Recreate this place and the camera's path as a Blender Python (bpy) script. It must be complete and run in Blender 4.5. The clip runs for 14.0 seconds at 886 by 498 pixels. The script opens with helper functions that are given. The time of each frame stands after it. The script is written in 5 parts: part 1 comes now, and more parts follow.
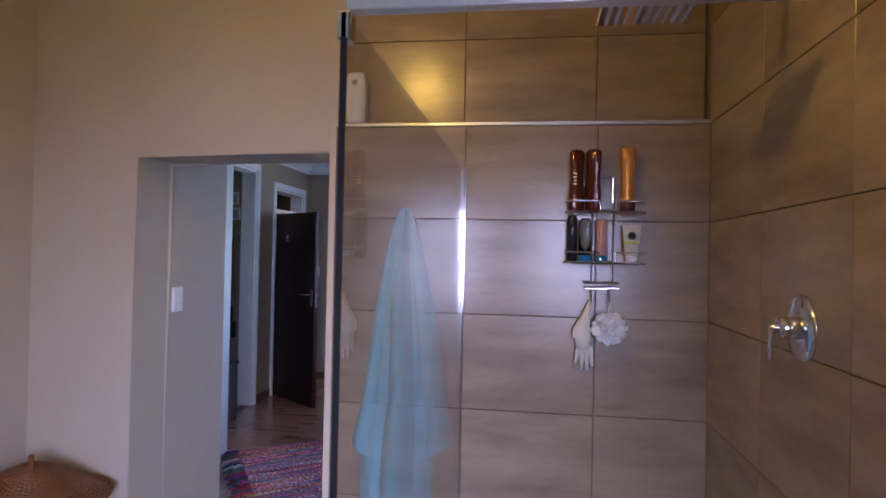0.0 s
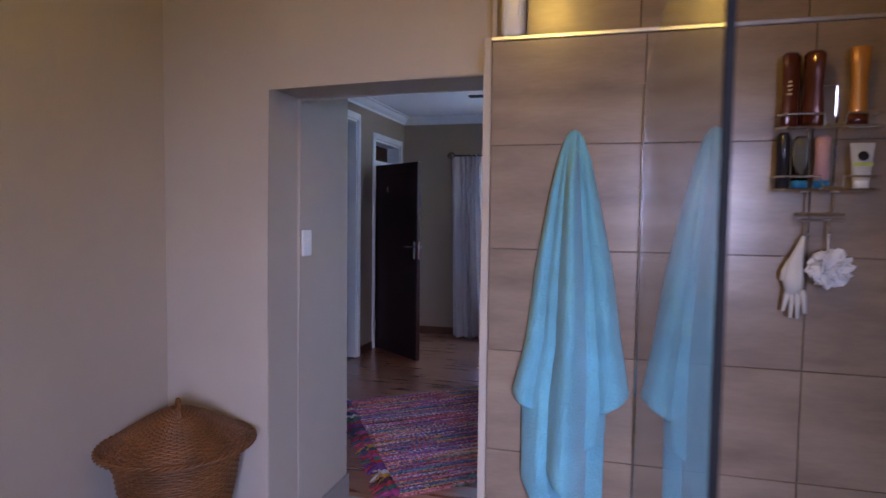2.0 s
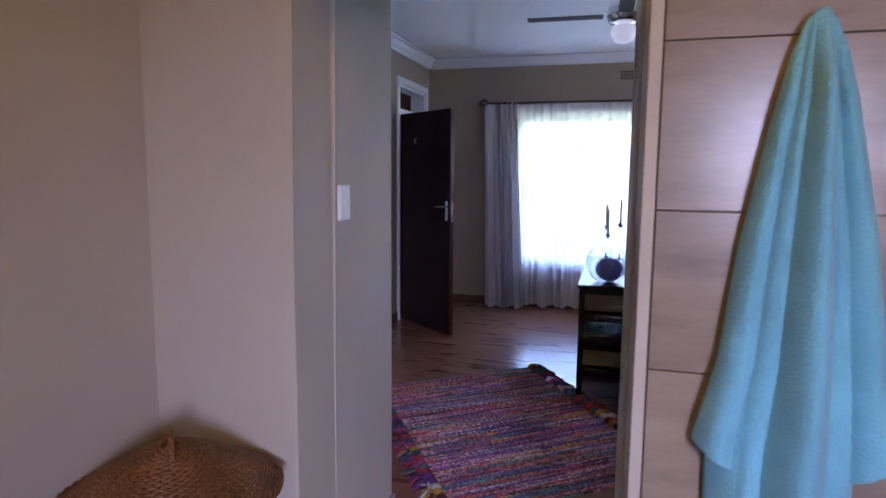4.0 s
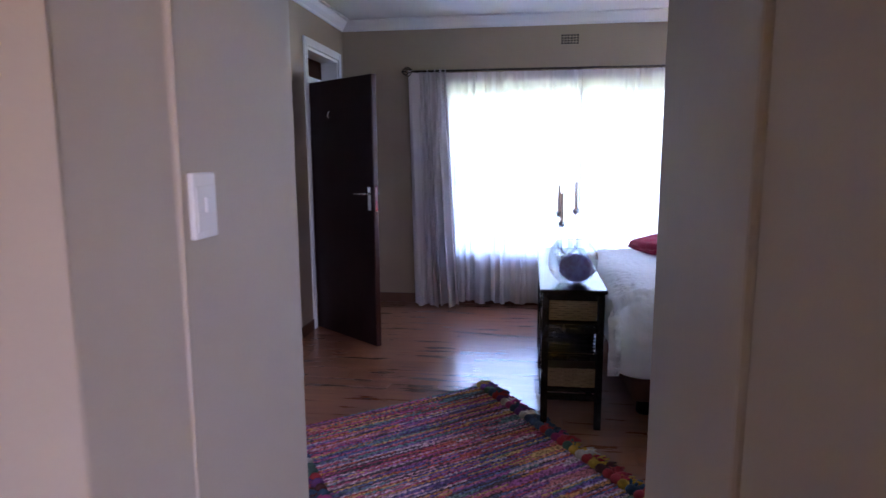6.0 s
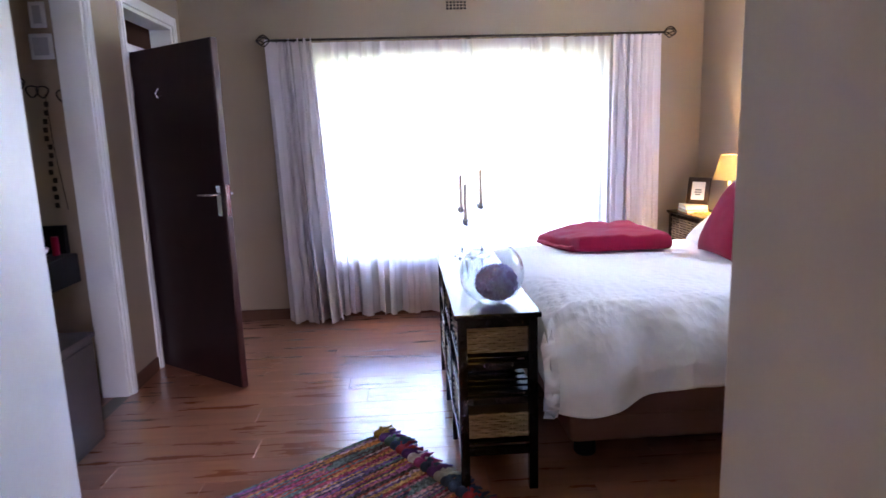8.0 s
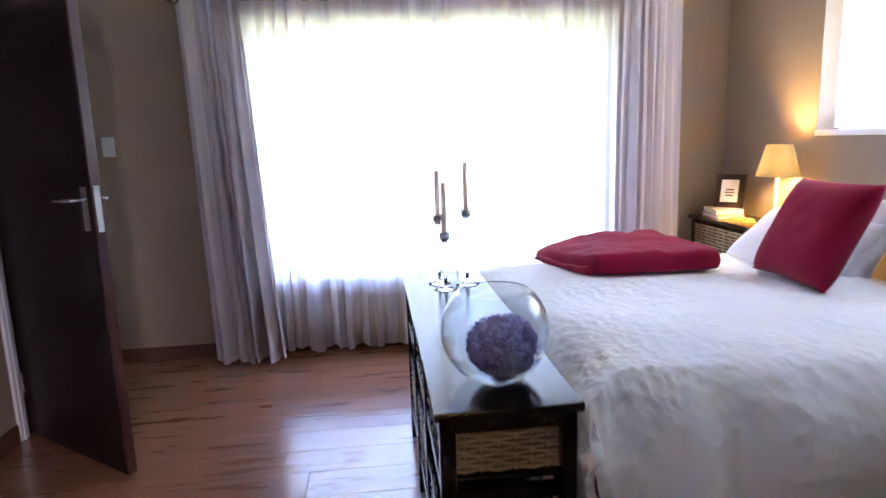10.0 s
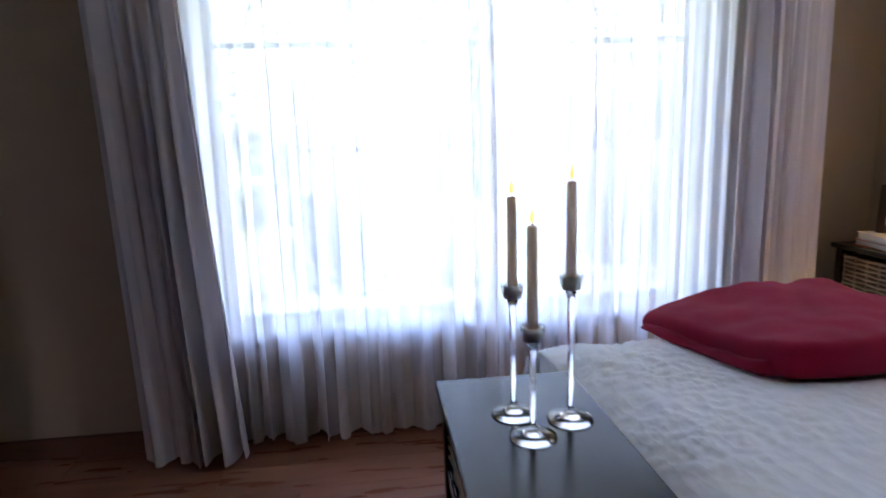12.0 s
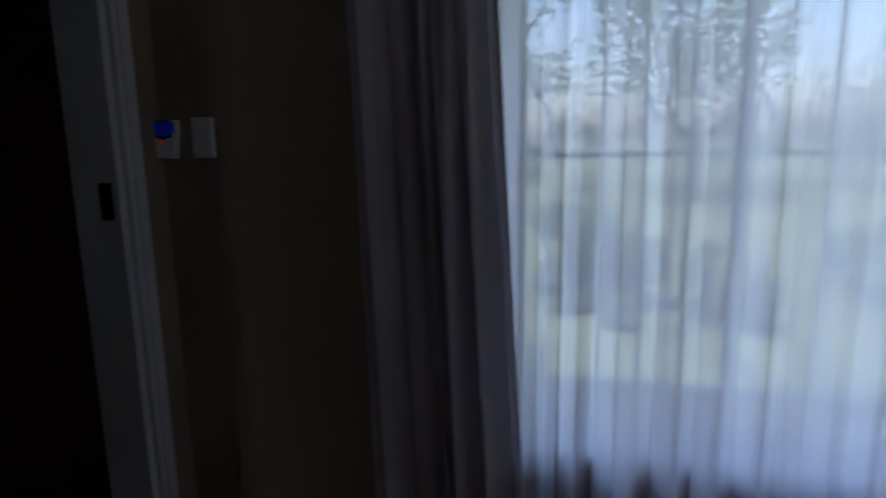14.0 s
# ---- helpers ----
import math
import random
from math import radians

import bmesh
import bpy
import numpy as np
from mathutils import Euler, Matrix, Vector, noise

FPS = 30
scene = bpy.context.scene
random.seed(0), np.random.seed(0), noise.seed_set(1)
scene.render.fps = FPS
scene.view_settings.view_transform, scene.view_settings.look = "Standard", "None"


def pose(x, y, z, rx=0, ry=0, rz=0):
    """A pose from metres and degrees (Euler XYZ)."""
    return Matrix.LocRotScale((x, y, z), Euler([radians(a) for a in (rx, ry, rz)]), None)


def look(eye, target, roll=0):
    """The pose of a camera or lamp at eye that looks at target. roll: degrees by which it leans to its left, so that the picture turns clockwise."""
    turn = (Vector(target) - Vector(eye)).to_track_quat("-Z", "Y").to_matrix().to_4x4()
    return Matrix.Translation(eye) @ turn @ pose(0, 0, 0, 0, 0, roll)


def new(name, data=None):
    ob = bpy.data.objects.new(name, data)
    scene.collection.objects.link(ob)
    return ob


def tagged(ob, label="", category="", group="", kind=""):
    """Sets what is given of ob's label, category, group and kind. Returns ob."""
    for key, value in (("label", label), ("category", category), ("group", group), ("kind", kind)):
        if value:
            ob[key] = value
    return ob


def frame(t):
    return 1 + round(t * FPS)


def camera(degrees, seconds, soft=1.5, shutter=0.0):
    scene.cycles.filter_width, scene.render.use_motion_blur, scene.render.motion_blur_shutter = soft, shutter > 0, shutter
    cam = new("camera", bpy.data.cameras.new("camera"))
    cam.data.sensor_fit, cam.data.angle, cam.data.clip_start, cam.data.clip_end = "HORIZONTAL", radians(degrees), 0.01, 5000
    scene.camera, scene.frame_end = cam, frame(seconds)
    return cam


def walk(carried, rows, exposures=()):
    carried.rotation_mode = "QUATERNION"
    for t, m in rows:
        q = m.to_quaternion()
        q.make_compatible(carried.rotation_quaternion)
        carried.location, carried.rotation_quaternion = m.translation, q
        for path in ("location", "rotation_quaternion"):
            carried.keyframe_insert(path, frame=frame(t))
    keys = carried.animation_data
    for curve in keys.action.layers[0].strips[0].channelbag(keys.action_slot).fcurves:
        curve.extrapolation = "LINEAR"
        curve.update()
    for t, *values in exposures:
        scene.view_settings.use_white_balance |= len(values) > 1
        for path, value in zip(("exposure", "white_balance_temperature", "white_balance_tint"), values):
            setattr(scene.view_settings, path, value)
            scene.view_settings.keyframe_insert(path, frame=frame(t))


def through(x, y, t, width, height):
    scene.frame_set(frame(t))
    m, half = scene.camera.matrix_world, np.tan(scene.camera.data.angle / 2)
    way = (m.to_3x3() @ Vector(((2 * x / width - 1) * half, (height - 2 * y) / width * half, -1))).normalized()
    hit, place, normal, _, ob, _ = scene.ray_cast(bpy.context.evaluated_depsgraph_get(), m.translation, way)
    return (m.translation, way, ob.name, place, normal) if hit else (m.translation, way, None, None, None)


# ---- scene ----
cam = camera(71.5, 14.0, shutter=0.5)
PATH = [
    (0, (1.032, 0.011, 1.569), (0.747, 1.99, 1.59), 1.2),
    (0.5, (0.996, 0.016, 1.54), (0.639, 1.984, 1.531), 1.2),
    (1, (0.927, 0.036, 1.519), (0.508, 1.991, 1.479), 1.0),
    (1.5, (0.825, 0.099, 1.5), (0.349, 2.041, 1.427), 0.9),
    (2, (0.712, 0.191, 1.48), (0.188, 2.118, 1.364), 0.7),
    (2.5, (0.604, 0.308, 1.465), (0.057, 2.225, 1.307), 0.7),
    (3, (0.499, 0.492, 1.466), (-0.058, 2.403, 1.271), 0.7),
    (3.5, (0.378, 0.659, 1.453), (-0.178, 2.567, 1.23), 0.6),
    (6, (-0.018, 1.645, 1.428), (-0.292, 3.602, 1.122), -0.3),
    (6.5, (-0.056, 1.856, 1.438), (-0.238, 3.823, 1.125), -0.6),
    (7, (-0.081, 2.056, 1.427), (-0.164, 4.027, 1.101), -0.8),
    (7.5, (-0.103, 2.272, 1.413), (-0.091, 4.244, 1.078), -1.3),
    (8, (-0.116, 2.48, 1.409), (-0.005, 4.446, 1.058), -1.8),
    (10.5, (-0.043, 3.808, 1.313), (0.172, 5.765, 0.963), -1.8),
    (11, (-0.04, 4.133, 1.31), (0.181, 6.087, 0.946), -1.7),
    (11.5, (-0.049, 4.438, 1.321), (0.174, 6.391, 0.951), -1.7),
    (12, (-0.083, 4.759, 1.334), (0.138, 6.712, 0.964), -1.8),
    (12.5, (-0.179, 5.049, 1.35), (0.005, 7.005, 0.972), -1.6),
    (13, (-0.408, 5.351, 1.347), (-0.242, 7.312, 0.991), -0.3),
    (13.5, (-0.47, 5.639, 1.36), (-0.598, 7.603, 1.004), 0.2),
    (14, (-0.517, 5.843, 1.337), (-1.005, 7.749, 0.976), -1.1),
]
walk(cam, [(t, look(eye, target, roll)) for t, eye, target, roll in PATH], [
    (0.0, 4.68, 5150, 29), (1.0, 4.32, 5150, 29), (2.0, 4.42, 5150, 30), (3.5, 4.5, 5250, 31), (6.0, 4.75, 5600, 33), (7.0, 5.05, 5800, 34), (8.0, 5.6, 6050, 34), (10.5, 5.0, 6250, 30), (11.5, 4.4, 6300, 28), (12.0, 3.9, 6300, 26),
    (12.5, 3.7, 6300, 25), (13.0, 3.35, 6300, 25), (13.5, 2.3, 6000, 22), (14.0, 1.9, 5900, 22)])

# ---- world, sun, lights ----
world = bpy.data.worlds.new("sky")
scene.world = world
world.use_nodes = True
wn = world.node_tree.nodes
sky = wn.new("ShaderNodeTexSky")
sky.sky_type = "NISHITA"
sky.sun_disc = False
sky.sun_elevation = radians(48)
sky.sun_rotation = radians(203)
sky.air_density = 1.0
sky.dust_density = 2.0
wn["Background"].inputs["Strength"].default_value = 0.15
world.node_tree.links.new(sky.outputs[0], wn["Background"].inputs["Color"])

sun_data = bpy.data.lights.new("sun", "SUN")
sun_data.energy, sun_data.angle, sun_data.color = 4.5, radians(1.0), (1.0, 0.95, 0.88)
sun = new("sun", sun_data)
sun.matrix_world = look((-6, -14, 18), (0, 0, 0))


def lamp(name, kind, at, watts, colour, size=0.05, target=None, size_y=None):
    data = bpy.data.lights.new(name, kind)
    data.energy, data.color = watts, colour
    if kind == "AREA":
        data.shape, data.size, data.size_y = "RECTANGLE", size, size_y or size
    else:
        data.shadow_soft_size = size
    ob = new(name, data)
    ob.matrix_world = look(at, target) if target else pose(*at)
    return ob


# the bathroom's ceiling lamp and the bedside lamp
lamp("ceiling_bulb", "POINT", (0.38, 0.75, 2.56), 0.98, (1.0, 0.57, 0.06), 0.06)
lamp("bedside_bulb", "POINT", (2.10, 6.635, 1.14), 1.0, (1.0, 0.68, 0.24), 0.03)
# daylight that enters by the bathroom window
lamp("bath_daylight", "AREA", (1.50, -1.455, 1.53), 0.62, (0.93, 0.89, 1.0), 0.80, (0.32, 2.2, 0.45), 0.90).data.spread = radians(58)

# ---- materials ----


def mat(name, colour, rough=0.5, metal=0.0, var=0.12, scale=6.0, fine=60.0, bump=0.1, stretch=(1, 1, 1), second=None,
        rand=0.0, sheen=0.0, spec=0.5, coat=0.0, depth=0.004, soft=(0.3, 0.7), detail=5.0, cells=0.0):
    """A painted, woven or metal surface with broad and fine variation and a fine relief."""
    m = bpy.data.materials.new(name)
    m.use_nodes = True
    nt = m.node_tree
    n, link = nt.nodes, nt.links.new
    b = n["Principled BSDF"]
    b.inputs["Roughness"].default_value = rough
    b.inputs["Metallic"].default_value = metal
    b.inputs["Specular IOR Level"].default_value = spec
    b.inputs["Coat Weight"].default_value = coat
    if sheen:
        b.inputs["Sheen Weight"].default_value = sheen
    tc = n.new("ShaderNodeTexCoord")
    mp = n.new("ShaderNodeMapping")
    mp.inputs["Scale"].default_value = stretch
    link(tc.outputs["Object"], mp.inputs["Vector"])
    info = n.new("ShaderNodeObjectInfo")
    off = n.new("ShaderNodeVectorMath")
    off.operation = "SCALE"
    off.inputs[0].default_value = (37.0, 19.0, 53.0)
    link(info.outputs["Random"], off.inputs["Scale"])
    if rand:
        link(off.outputs[0], mp.inputs["Location"])
    big = n.new("ShaderNodeTexNoise")
    big.inputs["Scale"].default_value = scale
    big.inputs["Detail"].default_value = detail
    small = n.new("ShaderNodeTexNoise")
    small.inputs["Scale"].default_value = fine
    small.inputs["Detail"].default_value = 3
    for t in (big, small):
        link(mp.outputs[0], t.inputs["Vector"])
    c2 = second or tuple(min(1.0, c * (1 - 2.2 * var)) for c in colour)
    ramp = n.new("ShaderNodeValToRGB")
    ramp.color_ramp.elements[0].position, ramp.color_ramp.elements[1].position = soft
    ramp.color_ramp.elements[0].color = (*c2, 1)
    ramp.color_ramp.elements[1].color = (*colour, 1)
    link(big.outputs["Fac"], ramp.inputs["Fac"])
    hsv = n.new("ShaderNodeHueSaturation")
    link(ramp.outputs["Color"], hsv.inputs["Color"])
    add = n.new("ShaderNodeMath")
    add.operation = "MULTIPLY_ADD"
    add.inputs[1].default_value, add.inputs[2].default_value = 2 * var, 1 - var
    link(small.outputs["Fac"], add.inputs[0])
    value = add
    if rand:
        r2 = n.new("ShaderNodeMath")
        r2.operation = "MULTIPLY_ADD"
        r2.inputs[1].default_value = rand
        link(info.outputs["Random"], r2.inputs[0])
        link(add.outputs[0], r2.inputs[2])
        value = r2
    link(value.outputs[0], hsv.inputs["Value"])
    link(hsv.outputs["Color"], b.inputs["Base Color"])
    rr = n.new("ShaderNodeMath")
    rr.operation = "MULTIPLY_ADD"
    rr.inputs[1].default_value, rr.inputs[2].default_value = 0.25 * rough, rough * 0.88
    link(big.outputs["Fac"], rr.inputs[0])
    link(rr.outputs[0], b.inputs["Roughness"])
    if bump:
        bp = n.new("ShaderNodeBump")
        bp.inputs["Strength"].default_value, bp.inputs["Distance"].default_value = bump, depth
        link(small.outputs["Fac"], bp.inputs["Height"])
        if cells:
            # puckered stitching: warped cells
            vor = n.new("ShaderNodeTexVoronoi")
            vor.inputs["Scale"].default_value = cells
            wm = n.new("ShaderNodeVectorMath")
            wm.operation = "MULTIPLY_ADD"
            wm.inputs[1].default_value = (0.08, 0.08, 0.08)
            link(big.outputs["Color"], wm.inputs[0])
            link(mp.outputs[0], wm.inputs[2])
            link(wm.outputs[0], vor.inputs["Vector"])
            link(vor.outputs["Distance"], bp.inputs["Height"])
        link(bp.outputs["Normal"], b.inputs["Normal"])
    return m


def glass_mat(name, colour=(1, 1, 1), rough=0.0, ior=1.45):
    m = bpy.data.materials.new(name)
    m.use_nodes = True
    b = m.node_tree.nodes["Principled BSDF"]
    b.inputs["Base Color"].default_value = (*colour, 1)
    b.inputs["Transmission Weight"].default_value = 1
    b.inputs["Roughness"].default_value = rough
    b.inputs["IOR"].default_value = ior
    return m


def pane_mat(name, tint, gloss=0.5):
    """A thin pane: see-through, with a mirror film that grows at a slant."""
    m = bpy.data.materials.new(name)
    m.use_nodes = True
    nt = m.node_tree
    n, link = nt.nodes, nt.links.new
    n.remove(n["Principled BSDF"])
    tr, gl, mx, fr = (n.new(k) for k in ("ShaderNodeBsdfTransparent", "ShaderNodeBsdfGlossy", "ShaderNodeMixShader", "ShaderNodeLayerWeight"))
    tr.inputs["Color"].default_value = (*tint, 1)
    gl.inputs["Roughness"].default_value = 0.02
    fr.inputs["Blend"].default_value = 0.5
    pw = n.new("ShaderNodeMath")
    pw.operation = "POWER"
    pw.inputs[1].default_value = 4.0
    link(fr.outputs["Facing"], pw.inputs[0])
    mul = n.new("ShaderNodeMath")
    mul.operation = "MULTIPLY_ADD"
    mul.inputs[1].default_value, mul.inputs[2].default_value = 0.9 * gloss, 0.045 * gloss
    link(pw.outputs[0], mul.inputs[0])
    link(mul.outputs[0], mx.inputs[0])
    link(tr.outputs[0], mx.inputs[1])
    link(gl.outputs[0], mx.inputs[2])
    link(mx.outputs[0], n["Material Output"].inputs[0])
    return m


def cloth_mat(name, colour, clear, through, weave=900.0):
    """Curtain cloth: part open weave, part scattering, part reflecting."""
    m = bpy.data.materials.new(name)
    m.use_nodes = True
    nt = m.node_tree
    n, link = nt.nodes, nt.links.new
    n.remove(n["Principled BSDF"])
    tc, ns = n.new("ShaderNodeTexCoord"), n.new("ShaderNodeTexNoise")
    mp = n.new("ShaderNodeMapping")
    mp.inputs["Scale"].default_value = (90, 90, 3)
    link(tc.outputs["Object"], mp.inputs["Vector"])
    link(mp.outputs[0], ns.inputs["Vector"])
    ns.inputs["Scale"].default_value = 1.0
    hue = n.new("ShaderNodeHueSaturation")
    hue.inputs["Color"].default_value = (*colour, 1)
    ad = n.new("ShaderNodeMath")
    ad.operation = "MULTIPLY_ADD"
    ad.inputs[1].default_value, ad.inputs[2].default_value = 0.14, 0.93
    link(ns.outputs["Fac"], ad.inputs[0])
    link(ad.outputs[0], hue.inputs["Value"])
    df, tl, tp = (n.new(k) for k in ("ShaderNodeBsdfDiffuse", "ShaderNodeBsdfTranslucent", "ShaderNodeBsdfTransparent"))
    m1, m2 = n.new("ShaderNodeMixShader"), n.new("ShaderNodeMixShader")
    for s in (df, tl):
        link(hue.outputs[0], s.inputs["Color"])
    m1.inputs[0].default_value, m2.inputs[0].default_value = through, clear
    link(df.outputs[0], m1.inputs[1])
    link(tl.outputs[0], m1.inputs[2])
    link(m1.outputs[0], m2.inputs[1])
    link(tp.outputs[0], m2.inputs[2])
    link(m2.outputs[0], n["Material Output"].inputs[0])
    return m


def glow_mat(name, colour, strength):
    m = bpy.data.materials.new(name)
    m.use_nodes = True
    b = m.node_tree.nodes["Principled BSDF"]
    b.inputs["Base Color"].default_value = (*colour, 1)
    b.inputs["Emission Color"].default_value = (*colour, 1)
    b.inputs["Emission Strength"].default_value = strength
    return m


ROOMPAINT = mat("beige_wall_paint", (0.37, 0.285, 0.20), 0.7, var=0.03, scale=2.5, fine=140, bump=0.12)
PLASTER = mat("cream_plaster", (0.49, 0.43, 0.355), 0.7, var=0.03, scale=2.5, fine=140, bump=0.12)
CEILING = mat("ceiling_white", (0.80, 0.79, 0.80), 0.8, var=0.02, scale=2, fine=90, bump=0.05)
WHITE = mat("white_gloss_paint", (0.80, 0.80, 0.80), 0.35, var=0.03, scale=5, fine=80, bump=0.05)
TILE = mat("wood_look_tile", (0.31, 0.243, 0.178), 0.24, var=0.12, scale=2.6, fine=26, bump=0.03, stretch=(1, 1, 4.5), second=(0.185, 0.138, 0.10), rand=0.14, soft=(0.25, 0.75), detail=7.0)
GROUT = mat("dark_grout", (0.215, 0.17, 0.135), 0.8, var=0.1, scale=10)
FLOOR_TILE = mat("grey_floor_tile", (0.30, 0.28, 0.26), 0.4, var=0.08, scale=3, fine=40, rand=0.06)
PLANK = mat("laminate_plank", (0.33, 0.128, 0.066), 0.28, var=0.10, scale=2.2, fine=16, spec=0.85, coat=0.9, bump=0, stretch=(1.0, 8, 1), second=(0.21, 0.078, 0.040), rand=0.22)
PLANK.node_tree.nodes["Principled BSDF"].inputs["Coat Roughness"].default_value = 0.17
SKIRT = mat("dark_wood_skirting", (0.13, 0.055, 0.03), 0.4, var=0.12, scale=3, fine=20, stretch=(1, 1, 9))
DOOREDGE = mat("mahogany_edge", (0.06, 0.018, 0.014), 0.4, var=0.15, scale=4, fine=30, stretch=(6, 6, 1))
DOORWOOD = mat("dark_mahogany", (0.020, 0.0075, 0.0085), 0.36, spec=0.3, var=0.18, scale=3, fine=26, stretch=(6, 6, 1))
CHROME = mat("chrome", (0.82, 0.83, 0.85), 0.12, 1.0, var=0.02, bump=0)
ALU = mat("brushed_aluminium", (0.74, 0.74, 0.76), 0.3, 1.0, var=0.05, fine=100, bump=0.03)
IRON = mat("bronze_iron", (0.06, 0.045, 0.035), 0.4, 0.8, var=0.15)
BLACKWOOD = mat("black_stained_wood", (0.014, 0.012, 0.013), 0.20, var=0.2, scale=4, fine=30, bump=0.05, stretch=(8, 1, 8), spec=0.4)
WICKER = mat("honey_wicker", (0.215, 0.086, 0.021), 0.45, var=0.25, scale=9, fine=120, bump=0.2)
CANE = mat("pale_basket_cane", (0.42, 0.30, 0.17), 0.6, var=0.2, scale=12, fine=110, bump=0.2)
TOWEL = mat("turquoise_terry", (0.20, 0.52, 0.66), 0.95, var=0.10, scale=9, fine=170, bump=0.9, sheen=0.25, depth=0.005)
DUVET = mat("white_cotton", (0.88, 0.88, 0.90), 0.85, var=0.02, scale=6, fine=260, bump=0.35, sheen=0.1, depth=0.008, cells=30, stretch=(1, 0.6, 0.8))
PILLOW = mat("pillow_cotton", (0.82, 0.82, 0.84), 0.85, var=0.02, scale=6, fine=260, bump=0.1)
BASECLOTH = mat("brown_base_cloth", (0.21, 0.105, 0.08), 0.9, var=0.08, scale=5, fine=200, bump=0.2)
REDCLOTH = mat("wine_red_fleece", (0.33, 0.010, 0.042), 0.95, var=0.10, scale=7, fine=260, bump=0.5, sheen=0.08, spec=0.15)
SHEER = cloth_mat("sheer_voile", (0.94, 0.915, 0.92), 0.16, 0.90)
DRAPE = cloth_mat("white_lined_curtain", (0.70, 0.64, 0.66), 0.005, 0.20)
GLASS = glass_mat("clear_glass")
SHOWERGLASS = pane_mat("shower_glass", (0.96, 0.975, 0.97), 1.0)
WINDOWGLASS = pane_mat("window_glass", (0.96, 0.97, 0.97), 0.6)
RUBBER = mat("black_seal", (0.006, 0.006, 0.007), 0.6, var=0.1, spec=0.15)
CLEAR = pane_mat("thin_clear_glass", (0.95, 0.97, 0.98), 1.0)
FROST = pane_mat("tinted_bath_glass", (0.90, 0.94, 1.0), 0.5)
PLASTIC = mat("white_plastic", (0.80, 0.80, 0.80), 0.3, var=0.02, bump=0)
CANDLE = cloth_mat("ivory_candle", (0.86, 0.74, 0.64), 0.0, 0.62)
GRASS = mat("lawn", (0.17, 0.22, 0.10), 0.9, var=0.25, scale=1.5, fine=30)
LEAF = mat("leaves", (0.05, 0.10, 0.035), 0.7, var=0.3, scale=4, fine=20)
BARK = mat("bark", (0.10, 0.07, 0.05), 0.9, var=0.3, scale=8)
BRICKRED = mat("brick_paving", (0.28, 0.13, 0.09), 0.85, var=0.15, scale=6, fine=40)
GARDENWALL = mat("garden_wall_plaster", (0.50, 0.46, 0.40), 0.85, var=0.1, scale=2)

# ---- mesh helpers ----


def obj(name, bm, material, parent=None, label="", smooth=False):
    bmesh.ops.recalc_face_normals(bm, faces=bm.faces)
    me = bpy.data.meshes.new(name)
    bm.to_mesh(me)
    bm.free()
    for m in (material if isinstance(material, (list, tuple)) else [material]):
        me.materials.append(m)
    if smooth:
        for p in me.polygons:
            p.use_smooth = True
    ob = new(name, me)
    if parent:
        ob.parent = parent
    if label:
        tagged(ob, label)
    return ob


def part(name, bm, material, parent, label="", smooth=False):
    return obj(name, bm, material, parent, label, smooth)


def thing(name, at, label, category, group="", rz=0.0):
    e = new(name)
    e.matrix_world = pose(*at, 0, 0, rz)
    return tagged(e, label, category, group)


def add_box(bm, x0, y0, z0, x1, y1, z1, bevel=0.0, seg=2, m=None):
    """A box from corner to corner, edges rounded by bevel."""
    t = bmesh.new()
    bmesh.ops.create_cube(t, size=1)
    for v in t.verts:
        v.co = Vector(((x0 + x1) / 2 + v.co.x * (x1 - x0), (y0 + y1) / 2 + v.co.y * (y1 - y0), (z0 + z1) / 2 + v.co.z * (z1 - z0)))
    if bevel:
        bmesh.ops.bevel(t, geom=t.edges[:], offset=bevel, segments=seg, affect="EDGES", profile=0.5)
    if m is not None:
        t.transform(m)
    merge(bm, t)
    return bm


def merge(bm, other):
    me = bpy.data.meshes.new("tmp")
    other.to_mesh(me)
    other.free()
    bm.from_mesh(me)
    bpy.data.meshes.remove(me)


def box(*a, **k):
    return add_box(bmesh.new(), *a, **k)


def add_tube(bm, points, r, sides=8, closed=False):
    """A round bar along points; r is one radius, or one for each point."""
    pts = [Vector(p) for p in points]
    rs = r if isinstance(r, (list, tuple)) else [r] * len(pts)
    rings = []
    up = None
    for i, p in enumerate(pts):
        a = pts[i - 1] if i > 0 or closed else p
        b = pts[(i + 1) % len(pts)] if i < len(pts) - 1 or closed else p
        d = (b - a).normalized()
        if up is None:
            up = d.orthogonal().normalized()
        side = d.cross(up)
        side = side.normalized() if side.length > 1e-5 else d.orthogonal().normalized()
        up = side.cross(d).normalized()
        rings.append([bm.verts.new(p + rs[i] * (math.cos(t) * side + math.sin(t) * up)) for t in (2 * math.pi * k / sides for k in range(sides))])
    n = len(rings)
    for i in range(n if closed else n - 1):
        a, b = rings[i], rings[(i + 1) % n]
        for k in range(sides):
            bm.faces.new((a[k], a[(k + 1) % sides], b[(k + 1) % sides], b[k]))
    if not closed:
        bm.faces.new(rings[0][::-1])
        bm.faces.new(rings[-1])
    return bm


def tube(points, r, sides=8, closed=False):
    return add_tube(bmesh.new(), points, r, sides, closed)


